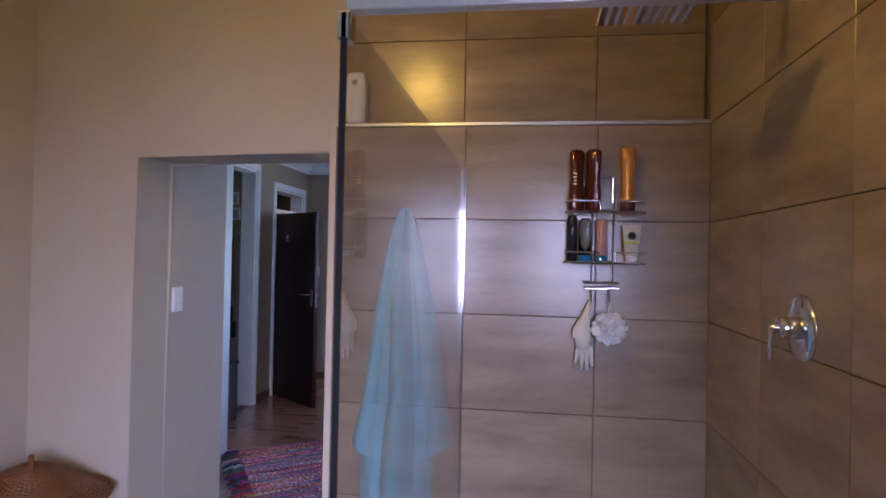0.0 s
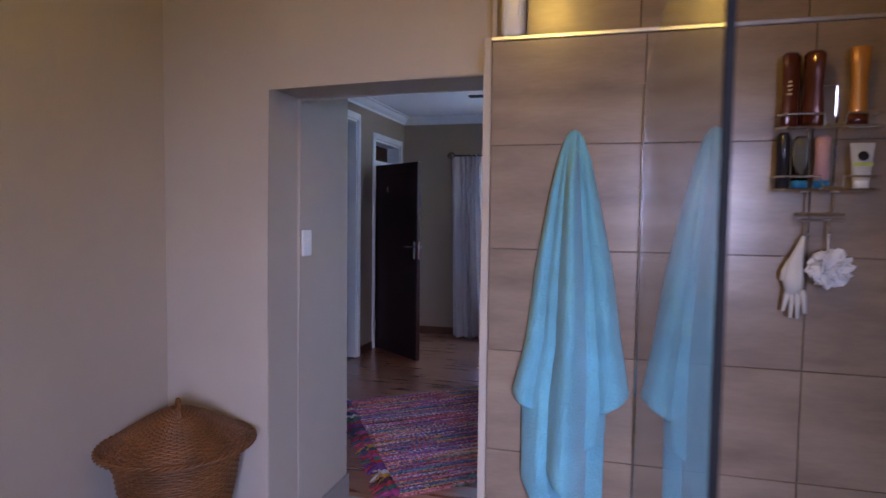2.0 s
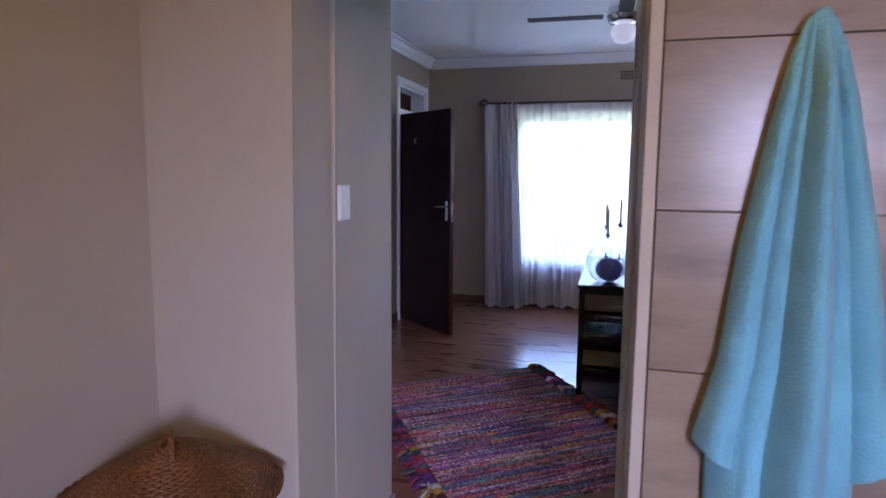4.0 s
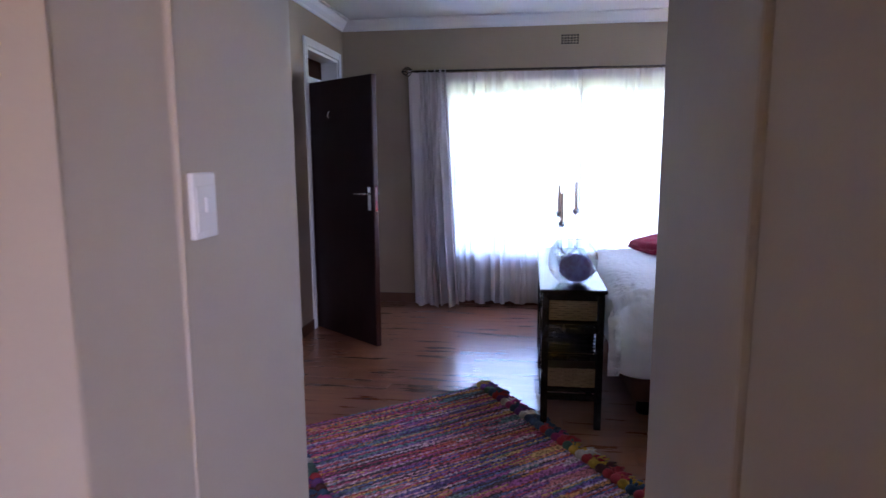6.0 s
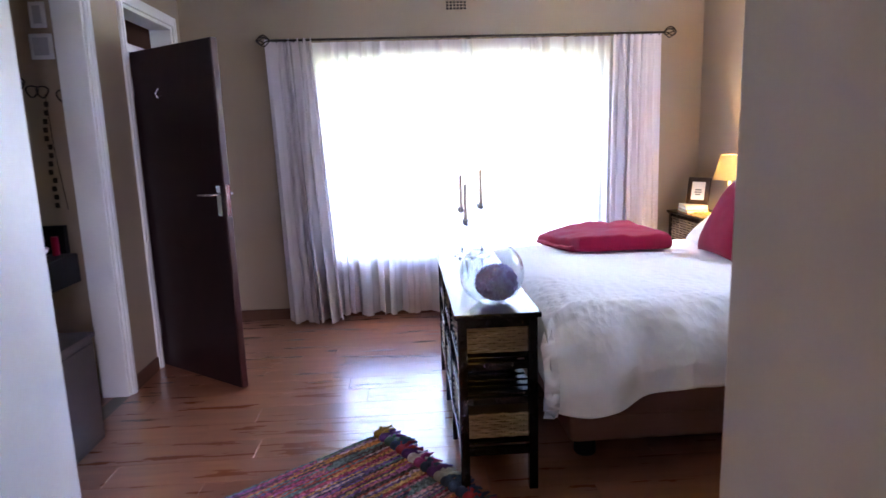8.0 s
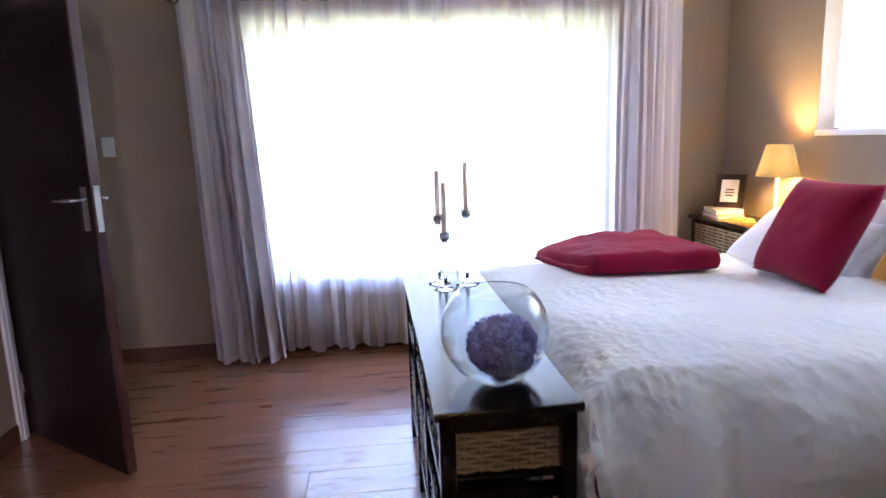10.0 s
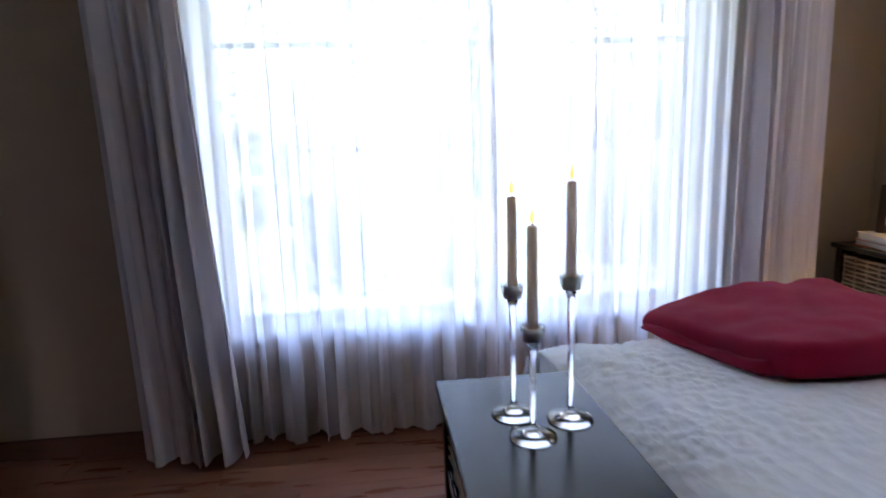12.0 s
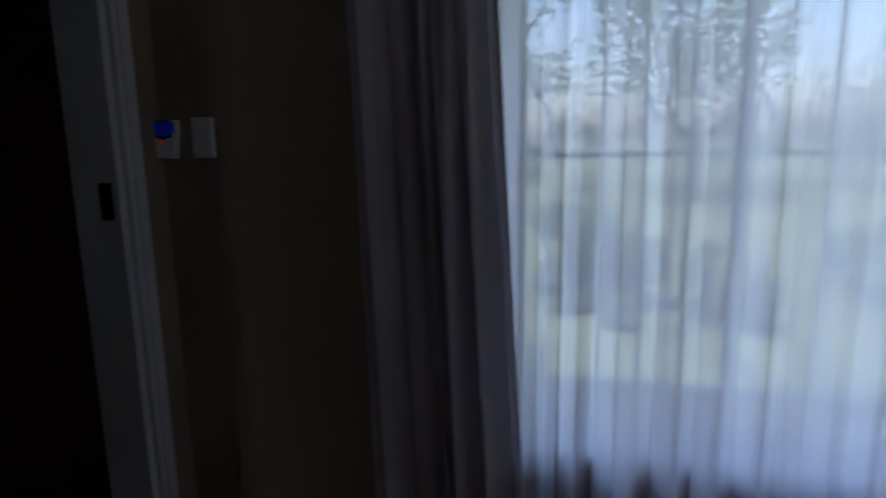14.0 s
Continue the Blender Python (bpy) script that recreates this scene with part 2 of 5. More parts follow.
def add_lathe(bm, profile, sides=32, cx=0.0, cy=0.0, stretch=1.0, cap=True):
    """A turned shape from (radius, height) pairs round the upright axis at (cx, cy)."""
    rings = []
    for r, z in profile:
        rings.append([bm.verts.new((cx + r * math.cos(2 * math.pi * k / sides), cy + stretch * r * math.sin(2 * math.pi * k / sides), z)) for k in range(sides)])
    for a, b in zip(rings, rings[1:]):
        for k in range(sides):
            bm.faces.new((a[k], a[(k + 1) % sides], b[(k + 1) % sides], b[k]))
    if cap:
        bm.faces.new(rings[0][::-1])
        bm.faces.new(rings[-1])
    return bm


def lathe(profile, sides=32, cx=0.0, cy=0.0, stretch=1.0, cap=True):
    return add_lathe(bmesh.new(), profile, sides, cx, cy, stretch, cap)


def add_grid(bm, f, nu, nv):
    """A sheet of nu by nv cells; f(u, v) gives the place for u, v in 0..1."""
    vs = [[bm.verts.new(f(i / nu, j / nv)) for j in range(nv + 1)] for i in range(nu + 1)]
    for i in range(nu):
        for j in range(nv):
            bm.faces.new((vs[i][j], vs[i + 1][j], vs[i + 1][j + 1], vs[i][j + 1]))
    return bm


def grid(f, nu, nv):
    return add_grid(bmesh.new(), f, nu, nv)


def thick(ob, t, offset=0.0):
    s = ob.modifiers.new("thickness", "SOLIDIFY")
    s.thickness, s.offset = t, offset
    return ob


def structure(ob, label="", category=""):
    return tagged(ob, label, category, kind="structure")


# ---- plan ----
BX0, BX1 = -1.03, 1.605      # bathroom's side walls
BY0 = -2.60                  # its back wall
PAINT_Y = 2.305              # painted wall of the bathroom
TILE_Y = 2.12                # face of the lower tiled wall
UPPER_Y = 2.20               # face of the tiles above the ledge
JL, JR = -0.571, 0.316       # sides of the opening
LINTEL = 1.955
LINTEL_BACK = 2.557
NEAR_Y = 3.25                # bedroom's wall towards the bathroom
LX, RX = -1.763, 2.27        # bedroom's side walls
WIN_Y = 7.415                # bedroom's window wall
CEIL = 2.64
WX0, WX1, WZ0, WZ1 = -0.76, 1.44, 0.50, 2.02   # the large window


def wall(name, boxes, material, label, bevel=0.006):
    bm = bmesh.new()
    for b in boxes:
        add_box(bm, *b, bevel=bevel, seg=2)
    return structure(obj(name, bm, material), label, "wall")


# bathroom and passage
wall("wall_bath_left", [(BX0 - 0.15, BY0, 0, BX0, PAINT_Y + 0.1, CEIL)], PLASTER, "cream painted plaster bathroom wall behind the laundry basket")
def front_wall():
    """The wall and its lintel in one piece, with softly rounded plaster edges."""
    bm = bmesh.new()
    outline = [(BX0 - 0.1, 0), (JL, 0), (JL, LINTEL), (JR + 0.024, LINTEL), (JR + 0.024, CEIL), (BX0 - 0.1, CEIL)]
    a = [bm.verts.new((x, PAINT_Y, z)) for x, z in outline]
    b = [bm.verts.new((x, LINTEL_BACK, z)) for x, z in outline]
    n = len(outline)
    bm.faces.new(a)
    bm.faces.new(b[::-1])
    for k in range(n):
        bm.faces.new((a[k], b[k], b[(k + 1) % n], a[(k + 1) % n]))
    bmesh.ops.bevel(bm, geom=[e for e in bm.edges if abs(e.verts[0].co.y - e.verts[1].co.y) < 1e-6], offset=0.014, segments=4, affect="EDGES", profile=0.5)
    structure(obj("wall_bath_front", bm, PLASTER), "cream painted plaster wall with a wide doorless opening", "wall")


front_wall()
wall("wall_passage_left", [(JL - 0.22, LINTEL_BACK + 0.002, 0, JL - 0.004, 3.08, CEIL)], PLASTER, "cream plaster side wall of the passage opening", 0.008)
wall("wall_passage_right", [(JR - 0.012, 2.60, 0, JR + 0.3, NEAR_Y, CEIL), (JR, 2.135, 0, JR + 0.3, 2.60, 2.012), (JR, 2.215, 2.012, JR + 0.3, 2.60, CEIL)], PLASTER, "cream plaster side wall of the passage opening", 0.008)
wall("wall_bath_shower", [(JR + 0.02, TILE_Y + 0.012, 0, BX1 + 0.15, LINTEL_BACK, 2.015), (JR + 0.02, UPPER_Y + 0.012, 2.0, BX1 + 0.15, LINTEL_BACK, CEIL)], GROUT,
     "wall of wood-look taupe tiles with a ledge at head height", 0)
wall("wall_bath_right", [(BX1 + 0.012, BY0, 0, BX1 + 0.16, -1.90, CEIL), (BX1 + 0.012, -1.01, 0, BX1 + 0.16, TILE_Y + 0.1, CEIL), (BX1 + 0.012, -1.90, 0, BX1 + 0.16, -1.01, 1.045), (BX1 + 0.012, -1.90, 2.02, BX1 + 0.16, -1.01, CEIL)],
     GROUT, "shower wall of brown wood-look tiles", 0)
wall("wall_bath_back", [(BX0, BY0 - 0.15, 0, BX1 + 0.1, BY0, CEIL)], PLASTER, "cream plaster bathroom wall behind the shower", 0)
structure(obj("bath_ceiling", box(BX0 - 0.1, BY0 - 0.1, CEIL, BX1 + 0.1, LINTEL_BACK + 0.05, CEIL + 0.1), CEILING), "white painted bathroom ceiling", "ceiling")
structure(obj("floor_bath", box(BX0 - 0.1, BY0 - 0.1, -0.1, BX1 + 0.1, 3.10, -0.006), GROUT), "grey tiled bathroom floor", "floor")

# bedroom
def holed(name, x0, x1, holes, z1, place, material, label):
    """A wall along one axis with square openings; place(a0, z0, a1, z1) gives the box."""
    bm = bmesh.new()
    edges = sorted({x0, x1, *[h[0] for h in holes], *[h[1] for h in holes]})
    for a, b in zip(edges, edges[1:]):
        h = [h for h in holes if h[0] <= a and h[1] >= b]
        if h:
            if h[0][2] > 0:
                add_box(bm, *place(a, 0, b, h[0][2]))
            add_box(bm, *place(a, h[0][3], b, z1))
        else:
            add_box(bm, *place(a, 0, b, z1))
    return structure(obj(name, bm, material), label, "wall")


D1Y0, D1Y1 = 5.02, 5.965      # doorway to the dressing room
D2Y0, D2Y1 = 6.44, 7.25      # door to the hall
holed("wall_bed_left", NEAR_Y - 0.1, WIN_Y + 0.2, [(D1Y0, D1Y1, 0, 2.40), (D2Y0, D2Y1, 0, 2.27)], CEIL, lambda a, z, b, w: (LX - 0.15, a, z, LX, b, w), ROOMPAINT,
      "beige plaster bedroom wall with two doorways")
holed("wall_bed_window", LX, RX, [(WX0, WX1, WZ0, WZ1)], CEIL, lambda a, z, b, w: (a, WIN_Y, z, b, WIN_Y + 0.24, w), ROOMPAINT, "beige plaster bedroom wall around the large window")
holed("wall_bed_right", NEAR_Y - 0.1, WIN_Y + 0.24, [(4.95, 6.55, 1.31, 2.12)], CEIL, lambda a, z, b, w: (RX, a, z, RX + 0.24, b, w), ROOMPAINT, "beige plaster bedroom wall behind the bed head")
wall("wall_bed_near", [(JR + 0.288, NEAR_Y - 0.15, 0, RX, NEAR_Y, CEIL)], ROOMPAINT, "beige plaster bedroom wall beside the passage")
wall("wall_bed_corner", [(LX, 3.18, 0, JL - 0.125, 3.278, CEIL), (JL - 0.25, 3.085, 0, JL - 0.126, 3.18, CEIL)], ROOMPAINT, "beige plaster wall behind the passage corner", 0)
structure(obj("ceiling", box(LX - 0.1, LINTEL_BACK, CEIL + 0.001, RX + 0.1, WIN_Y + 0.1, CEIL + 0.1), CEILING), "white painted bedroom ceiling", "ceiling")
structure(obj("floor", box(LX - 0.1, 3.10, -0.1, RX + 0.1, WIN_Y + 0.1, -0.010), GROUT), "reddish brown laminate bedroom floor", "floor")
# hall and dressing room beyond the doorways
wall("wall_hall", [(LX - 1.6, 6.1, 0, LX - 1.5, 8.0, CEIL), (LX - 1.5, 6.15, 0, LX - 0.15, 6.25, CEIL), (LX - 1.5, 7.6, 0, LX - 0.15, 7.7, CEIL)],
     mat("hall_plaster", (0.30, 0.17, 0.10), 0.8, var=0.06, scale=2), "brown hall wall seen over the door", 0)
wall("wall_dressing", [(LX - 1.3, 4.5, 0, LX - 1.2, 6.05, CEIL), (LX - 1.2, 4.4, 0, LX - 0.15, 4.5, CEIL), (LX - 1.2, 6.0, 0, LX - 0.15, 6.1, CEIL)], ROOMPAINT, "beige dressing room wall", 0)
structure(obj("ceiling_side", box(LX - 1.7, 4.3, CEIL + 0.001, LX - 0.1, 8.1, CEIL + 0.1), CEILING), "white ceiling of the side rooms", "ceiling")
structure(obj("floor_side", box(LX - 1.7, 4.3, -0.1, LX - 0.1, 8.1, -0.002), PLANK), "brown wooden floor of the side rooms", "floor")

# cornice
def cornice():
    prof = [(0.0, 0.0), (0.012, 0.0), (0.018, 0.018), (0.05, 0.045), (0.075, 0.075), (0.095, 0.08), (0.095, 0.092), (0.0, 0.092)]
    z0 = CEIL - 0.092
    bm = bmesh.new()
    corners = [(LX, 3.28), (LX, WIN_Y), (RX, WIN_Y), (RX, NEAR_Y)]
    sx = [(1, 0), (1, -1), (-1, -1), (-1, 0)]
    rings = [[bm.verts.new((cx + d * s[0], cy + d * s[1], z0 + z)) for d, z in prof] for (cx, cy), s in zip(corners, sx)]
    k = len(prof)
    for a, b in zip(rings, rings[1:]):
        for i in range(k):
            bm.faces.new((a[i], a[(i + 1) % k], b[(i + 1) % k], b[i]))
    bm.faces.new(rings[0])
    bm.faces.new(rings[-1][::-1])
    structure(obj("cornice", bm, CEILING), "white moulded plaster ceiling cornice", "cornice")


cornice()

bm = bmesh.new()
for b in ((LX, 4.33, 0, LX + 0.014, D1Y0 - 0.08, 0.09), (LX, D1Y1 + 0.075, 0, LX + 0.014, D2Y0 - 0.075, 0.09), (LX, D2Y1 + 0.075, 0, LX + 0.014, WIN_Y, 0.09),
          (LX, WIN_Y - 0.014, 0, RX, WIN_Y, 0.09), (RX - 0.014, NEAR_Y, 0, RX, WIN_Y - 0.014, 0.09)):
    add_box(bm, *b, bevel=0.003)
structure(obj("baseboard", bm, SKIRT), "dark brown wooden skirting board", "baseboard")
structure(obj("baseboard_passage", box(JL - 0.003, 2.32, 0, JL + 0.008, 3.08, 0.13, bevel=0.002), FLOOR_TILE), "grey tile skirting along the passage", "baseboard")

# ---- window, curtains ----
def window_unit(name, x0, x1, z0, z1, y, cols, label, bars=True):
    """A steel window in the plane y with its frame, sashes, panes and sill."""
    e = structure(new(name), label, "window")
    e.matrix_world = pose(0, 0, 0)
    fr = bmesh.new()
    for b in ((x0, y, z0, x0 + 0.04, y + 0.05, z1), (x1 - 0.04, y, z0, x1, y + 0.05, z1), (x0 + 0.04, y, z0, x1 - 0.04, y + 0.05, z0 + 0.04), (x0 + 0.04, y, z1 - 0.04, x1 - 0.04, y + 0.05, z1)):
        add_box(fr, *b, bevel=0.004)
    part("window_frame", fr, WHITE, e)
    for c in cols:
        part("mullion", box(c - 0.014, y + 0.002, z0 + 0.04, c + 0.014, y + 0.048, z1 - 0.04, bevel=0.004), WHITE, e)
    part("transom", box(x0 + 0.04, y + 0.004, 1.715, x1 - 0.04, y + 0.046, 1.740, bevel=0.004), WHITE, e)
    xs = [x0 + 0.04, *cols, x1 - 0.04]
    for a, b in zip(xs, xs[1:]):
        for za, zb in ((z0 + 0.04, 1.715), (1.740, z1 - 0.04)):
            p = part("pane", box(a, y + 0.022, za, b, y + 0.026, zb), WINDOWGLASS, e)
            p.visible_shadow = False
    part("window_sill", box(x0, WIN_Y - 0.02, z0 - 0.03, x1, y, z0 + 0.004, bevel=0.006), WHITE, e, "white painted window sill")
    return e


window_unit("window_1", WX0, WX1, WZ0, WZ1, WIN_Y + 0.15, (-0.16, 0.84), "large white steel window with burglar bars behind sheer curtains")


def burglar_bars():
    e = thing("burglar_bars", (0, WIN_Y + 0.21, 0), "white painted iron burglar bars with scrolls outside the window", "burglar bars")
    for z in (0.60, 1.27):
        part("rail", box(WX0, -0.008, z, WX1, 0.008, z + 0.016), WHITE, e)
    for i in range(12):
        x = WX0 + 0.06 + i * (WX1 - WX0 - 0.12) / 11
        if i % 3 == 0:
            pts = [(x + 0.045 * math.sin(k * 0.62), 0, WZ0 + 0.02 + k * (WZ1 - WZ0 - 0.04) / 40) for k in range(41)]
            part("scroll_bar", tube(pts, 0.005, 6), WHITE, e)
        else:
            part("bar", tube([(x, 0, WZ0), (x, 0, WZ1)], 0.006, 6), WHITE, e)


burglar_bars()


def curtain(name, x0, x1, y, z0, z1, folds, amp, material, label, seed, flare=0.0, nu=240, drift=0.0):
    """A hanging cloth with a gathered top; folds deepen and wander downwards."""
    rnd = random.Random(seed)
    ph = [rnd.uniform(0, 6.28) for _ in range(6)]

    def f(u, v):
        z = z1 + (z0 - z1) * v
        w = u * folds * 2 * math.pi
        wob = 1.5 * math.sin(u * folds * 1.1 + ph[0] + v * 0.9) + 0.8 * math.sin(u * folds * 2.3 + ph[1] - v * 0.7) + 1.2 * noise.noise((u * folds * 0.55, v * 0.8, ph[2]))
        deep = amp * (0.35 + 0.65 * min(1, v * 2.5)) * (1 + 0.65 * math.sin(u * folds * 0.83 + ph[2] + 0.4 * v))
        yy = y + deep * (math.sin(w + wob) + 0.28 * math.sin(2 * w + 3 * wob + ph[3]))
        xx = x0 + (x1 - x0) * u + 0.5 * deep * math.sin(2 * w + ph[4]) * 0.5
        xx += (u - 0.5) * flare * v + drift * v
        if v < 0.02:
            yy = y + (yy - y) * 0.8
        hem = (0.010 * math.sin(w * 0.5 + ph[5]) + 0.016 * noise.noise((u * folds * 0.7, 3.0, ph[5]))) * v
        return (xx, yy, z + hem)

    e = thing(name, (0, 0, 0), label, "curtain", "curtains at the large window")
    part("cloth", grid(f, nu, 26), material, e, smooth=True)

    def band(v0, v1):
        def g(u, v):
            x, yy, z = f(u, v0 + (v1 - v0) * v)
            return (x, yy - 0.003, z)
        return g

    part("heading", grid(band(0.0, 0.035), nu, 1), material, e, smooth=True)
    part("hem", grid(band(0.962, 1.0), nu, 1), material, e, smooth=True)
    return e


curtain("sheer_curtain", -0.98, 0.44, 7.335, 0.035, 2.15, 15, 0.034, SHEER, "sheer white voile curtain hanging across the bright window", 3, nu=330)
curtain("sheer_curtain", 0.40, 1.78, 7.325, 0.035, 2.15, 14, 0.034, SHEER, "sheer white voile curtain hanging across the bright window", 4, nu=330)
curtain("drape", -1.11, -0.765, 7.245, 0.02, 2.165, 5.5, 0.040, DRAPE, "white lined curtain drawn aside in deep folds", 7, flare=0.07, nu=130, drift=0.075)
curtain("drape", 1.50, 1.86, 7.245, 0.02, 2.165, 5.5, 0.024, DRAPE, "white lined curtain drawn aside in deep folds", 9, flare=0.04, nu=130)


def curtain_rod():
    e = thing("curtain_rod", (0, 7.235, 2.155), "dark bronze curtain rod with caged ball finials", "curtain rod")
    part("rod", tube([(-1.06, 0, 0), (1.87, 0, 0)], 0.009, 10), IRON, e, smooth=True)
    for s, x in ((-1, -1.06), (1, 1.87)):
        bm = bmesh.new()
        for k in range(6):
            a = k * math.pi / 3
            pts = []
            for i in range(11):
                t = i / 10
                r = 0.040 * math.sin(math.pi * t)
                tw = a + 1.6 * t
                pts.append((x + s * (0.005 + 0.10 * t), r * math.cos(tw), r * math.sin(tw)))
            add_tube(bm, pts, 0.0045, 5)
        part("finial", bm, IRON, e, "twisted iron cage finial")
    for x in (-0.95, 0.42, 1.80):
        bm = tube([(x, 0.18, 0.0), (x, 0.0, 0.0)], 0.006, 6)
        add_box(bm, x - 0.015, 0.172, -0.03, x + 0.015, 0.18, 0.03)
        part("bracket", bm, IRON, e)
    for i in range(46):
        x = -1.02 + i * 2.86 / 45
        part("ring", tube([(x, 0.014 * math.cos(t), -0.004 + 0.014 * math.sin(t)) for t in (2 * math.pi * k / 10 for k in range(10))], 0.0022, 4, True), IRON, e)


curtain_rod()


def side_window():
    e = structure(new("window_2"), "bright window with a white blind in the bed head wall", "window")
    fr = bmesh.new()
    y0, y1, z0, z1, x = 4.95, 6.55, 1.31, 2.12, RX + 0.12
    for b in ((x, y0, z0, x + 0.05, y0 + 0.04, z1), (x, y1 - 0.04, z0, x + 0.05, y1, z1), (x, y0 + 0.04, z0, x + 0.05, y1 - 0.04, z0 + 0.04), (x, y0 + 0.04, z1 - 0.04, x + 0.05, y1 - 0.04, z1), (x, 5.73, z0 + 0.04, x + 0.05, 5.77, z1 - 0.04)):
        add_box(fr, *b, bevel=0.004)
    part("window_frame", fr, WHITE, e)
    p = part("pane", box(x + 0.022, y0 + 0.04, z0 + 0.04, x + 0.026, y1 - 0.04, z1 - 0.04), WINDOWGLASS, e)
    p.visible_shadow = False
    part("window_sill", box(RX - 0.015, y0, z0 - 0.025, x, y1, z0 + 0.004, bevel=0.004), WHITE, e)
    part("blind", grid(lambda u, v: (x - 0.03 + 0.004 * math.sin(u * 60), y0 + 0.01 + (y1 - y0 - 0.02) * u, z0 + 0.01 + (z1 - z0 - 0.02) * v), 160, 2), SHEER, e, "white sheer blind", True)


side_window()


def bath_window():
    e = structure(new("window_3"), "white framed bathroom window", "window")
    fr = bmesh.new()
    y0, y1, z0, z1, xa, xb = -1.90, -1.01, 1.045, 2.02, BX1 + 0.08, BX1 + 0.13
    for b in ((xa, y0, z0, xb, y0 + 0.04, z1), (xa, y1 - 0.04, z0, xb, y1, z1), (xa, y0 + 0.04, z0, xb, y1 - 0.04, z0 + 0.04), (xa, y0 + 0.04, z1 - 0.04, xb, y1 - 0.04, z1), (xa, -1.475, z0 + 0.04, xb, -1.435, z1 - 0.04)):
        add_box(fr, *b, bevel=0.004)
    part("window_frame", fr, WHITE, e)
    part("pane", box(xa + 0.022, y0 + 0.04, z0 + 0.04, xa + 0.026, y1 - 0.04, z1 - 0.04), FROST, e)


bath_window()

# ---- doors ----
def architrave(name, y0, y1, top, label, transom=None):
    e = structure(new(name), label, "door frame")
    w, t = 0.065, 0.016
    f = bmesh.new()
    for a, b in ((y0 - w, y0), (y1, y1 + w)):
        add_box(f, LX, a, 0, LX + t, b, top + w, bevel=0.004)
        inner = y0 if b == y0 else y1
        s = 1 if b == y0 else -1
        add_box(f, LX + t, (a + b) / 2 - 0.014, 0, LX + t + 0.006, (a + b) / 2 + 0.014, top + w * 0.6, bevel=0.003)
    add_box(f, LX, y0, top, LX + t, y1, top + w, bevel=0.004)
    part("architrave", f, WHITE, e)
    j = bmesh.new()
    add_box(j, LX - 0.15, y0, 0, LX + 0.002, y0 + 0.025, top, bevel=0.003)
    add_box(j, LX - 0.15, y1 - 0.025, 0, LX + 0.002, y1, top, bevel=0.003)
    add_box(j, LX - 0.15, y0 + 0.025, top - 0.025, LX + 0.002, y1 - 0.025, top, bevel=0.003)
    part("jamb", j, WHITE, e)
    if transom:
        part("transom", box(LX - 0.10, y0 + 0.025, transom, LX - 0.02, y1 - 0.025, transom + 0.05, bevel=0.004), WHITE, e)
    return e


architrave("door_frame_1", D1Y0, D1Y1, 2.40, "white painted frame of the open doorway to the dressing room")
f2 = architrave("door_frame_2", D2Y0, D2Y1, 2.27, "white painted door frame with a fanlight opening above", 2.0)
part("strike_plate", box(LX - 0.06, D2Y1 - 0.028, 1.13, LX - 0.02, D2Y1 - 0.0245, 1.23), IRON, f2, "dark strike plate")


def door_leaf():
    hx, hy = LX + 0.012, D2Y0 + 0.012
    ang = math.degrees(math.atan2(5.957 - hy, -1.117 - hx))
    e = thing("door", (hx, hy, 0.008), "dark mahogany flush door standing open", "door", rz=ang)
    W, H, T = 0.80, 1.975, 0.040
    part("leaf", box(0, 0, 0, W - 0.012, T, H, bevel=0.003), DOORWOOD, e)
    part("edge_strip", box(W - 0.0115, 0.0005, 0, W, T - 0.0005, H, bevel=0.002), DOOREDGE, e, "reddish hardwood edge strip")
    for s, y in ((-1, 0.0), (1, T)):
        p = part("lock_plate", box(W - 0.072, y - 0.003 if s < 0 else y, 1.015, W - 0.034, y if s < 0 else y + 0.003, 1.185, bevel=0.001), CHROME, e, "chrome lock plate")
        part("handle", tube([(W - 0.053, y, 1.135), (W - 0.053, y + s * 0.045, 1.135), (W - 0.07, y + s * 0.052, 1.135), (W - 0.17, y + s * 0.052, 1.132)], 0.0085, 8), CHROME, p, "chrome lever", True)
    part("edge_plate", box(W - 0.001, 0.008, 1.01, W + 0.002, T - 0.008, 1.19), CHROME, e, "chrome edge plate")
    for z in (0.2, 1.72):
        part("hinge", tube([(-0.004, -0.004, z), (-0.004, -0.004, z + 0.1)], 0.007, 8), WHITE, e, "painted hinge")
    part("coat_hook", tube([(0.30, -0.002, 1.70), (0.30, -0.03, 1.69), (0.30, -0.04, 1.71), (0.30, -0.02, 1.74)], 0.005, 6), CHROME, e, "small metal coat hook")


door_leaf()

# ---- wall fittings ----
def switch_plate(name, m, w, h, rockers, label):
    e = new(name)
    e.matrix_world = m
    tagged(e, label, "light switch")
    part("plate", box(-w / 2, 0, -h / 2, w / 2, 0.012, h / 2, bevel=0.004), PLASTIC, e)
    part("cover", box(-w / 2 + 0.006, 0.012, -h / 2 + 0.012, w / 2 - 0.006, 0.014, h / 2 - 0.022, bevel=0.001), PLASTIC, e)
    for k in range(rockers):
        part("rocker", box(-0.009, 0.014, -0.012 - 0.03 * k, 0.009, 0.019, 0.014 - 0.03 * k, bevel=0.002), PLASTIC, e)
    return e


switch_plate("light_switch", pose(JL - 0.004, 2.628, 1.343, 0, 0, -90), 0.075, 0.112, 1, "white plastic light switch on the passage wall")
switch_plate("light_switch", pose(-1.618, WIN_Y, 1.345, 0, 0, 180), 0.07, 0.115, 0, "white plastic blank switch plate beside the curtain")


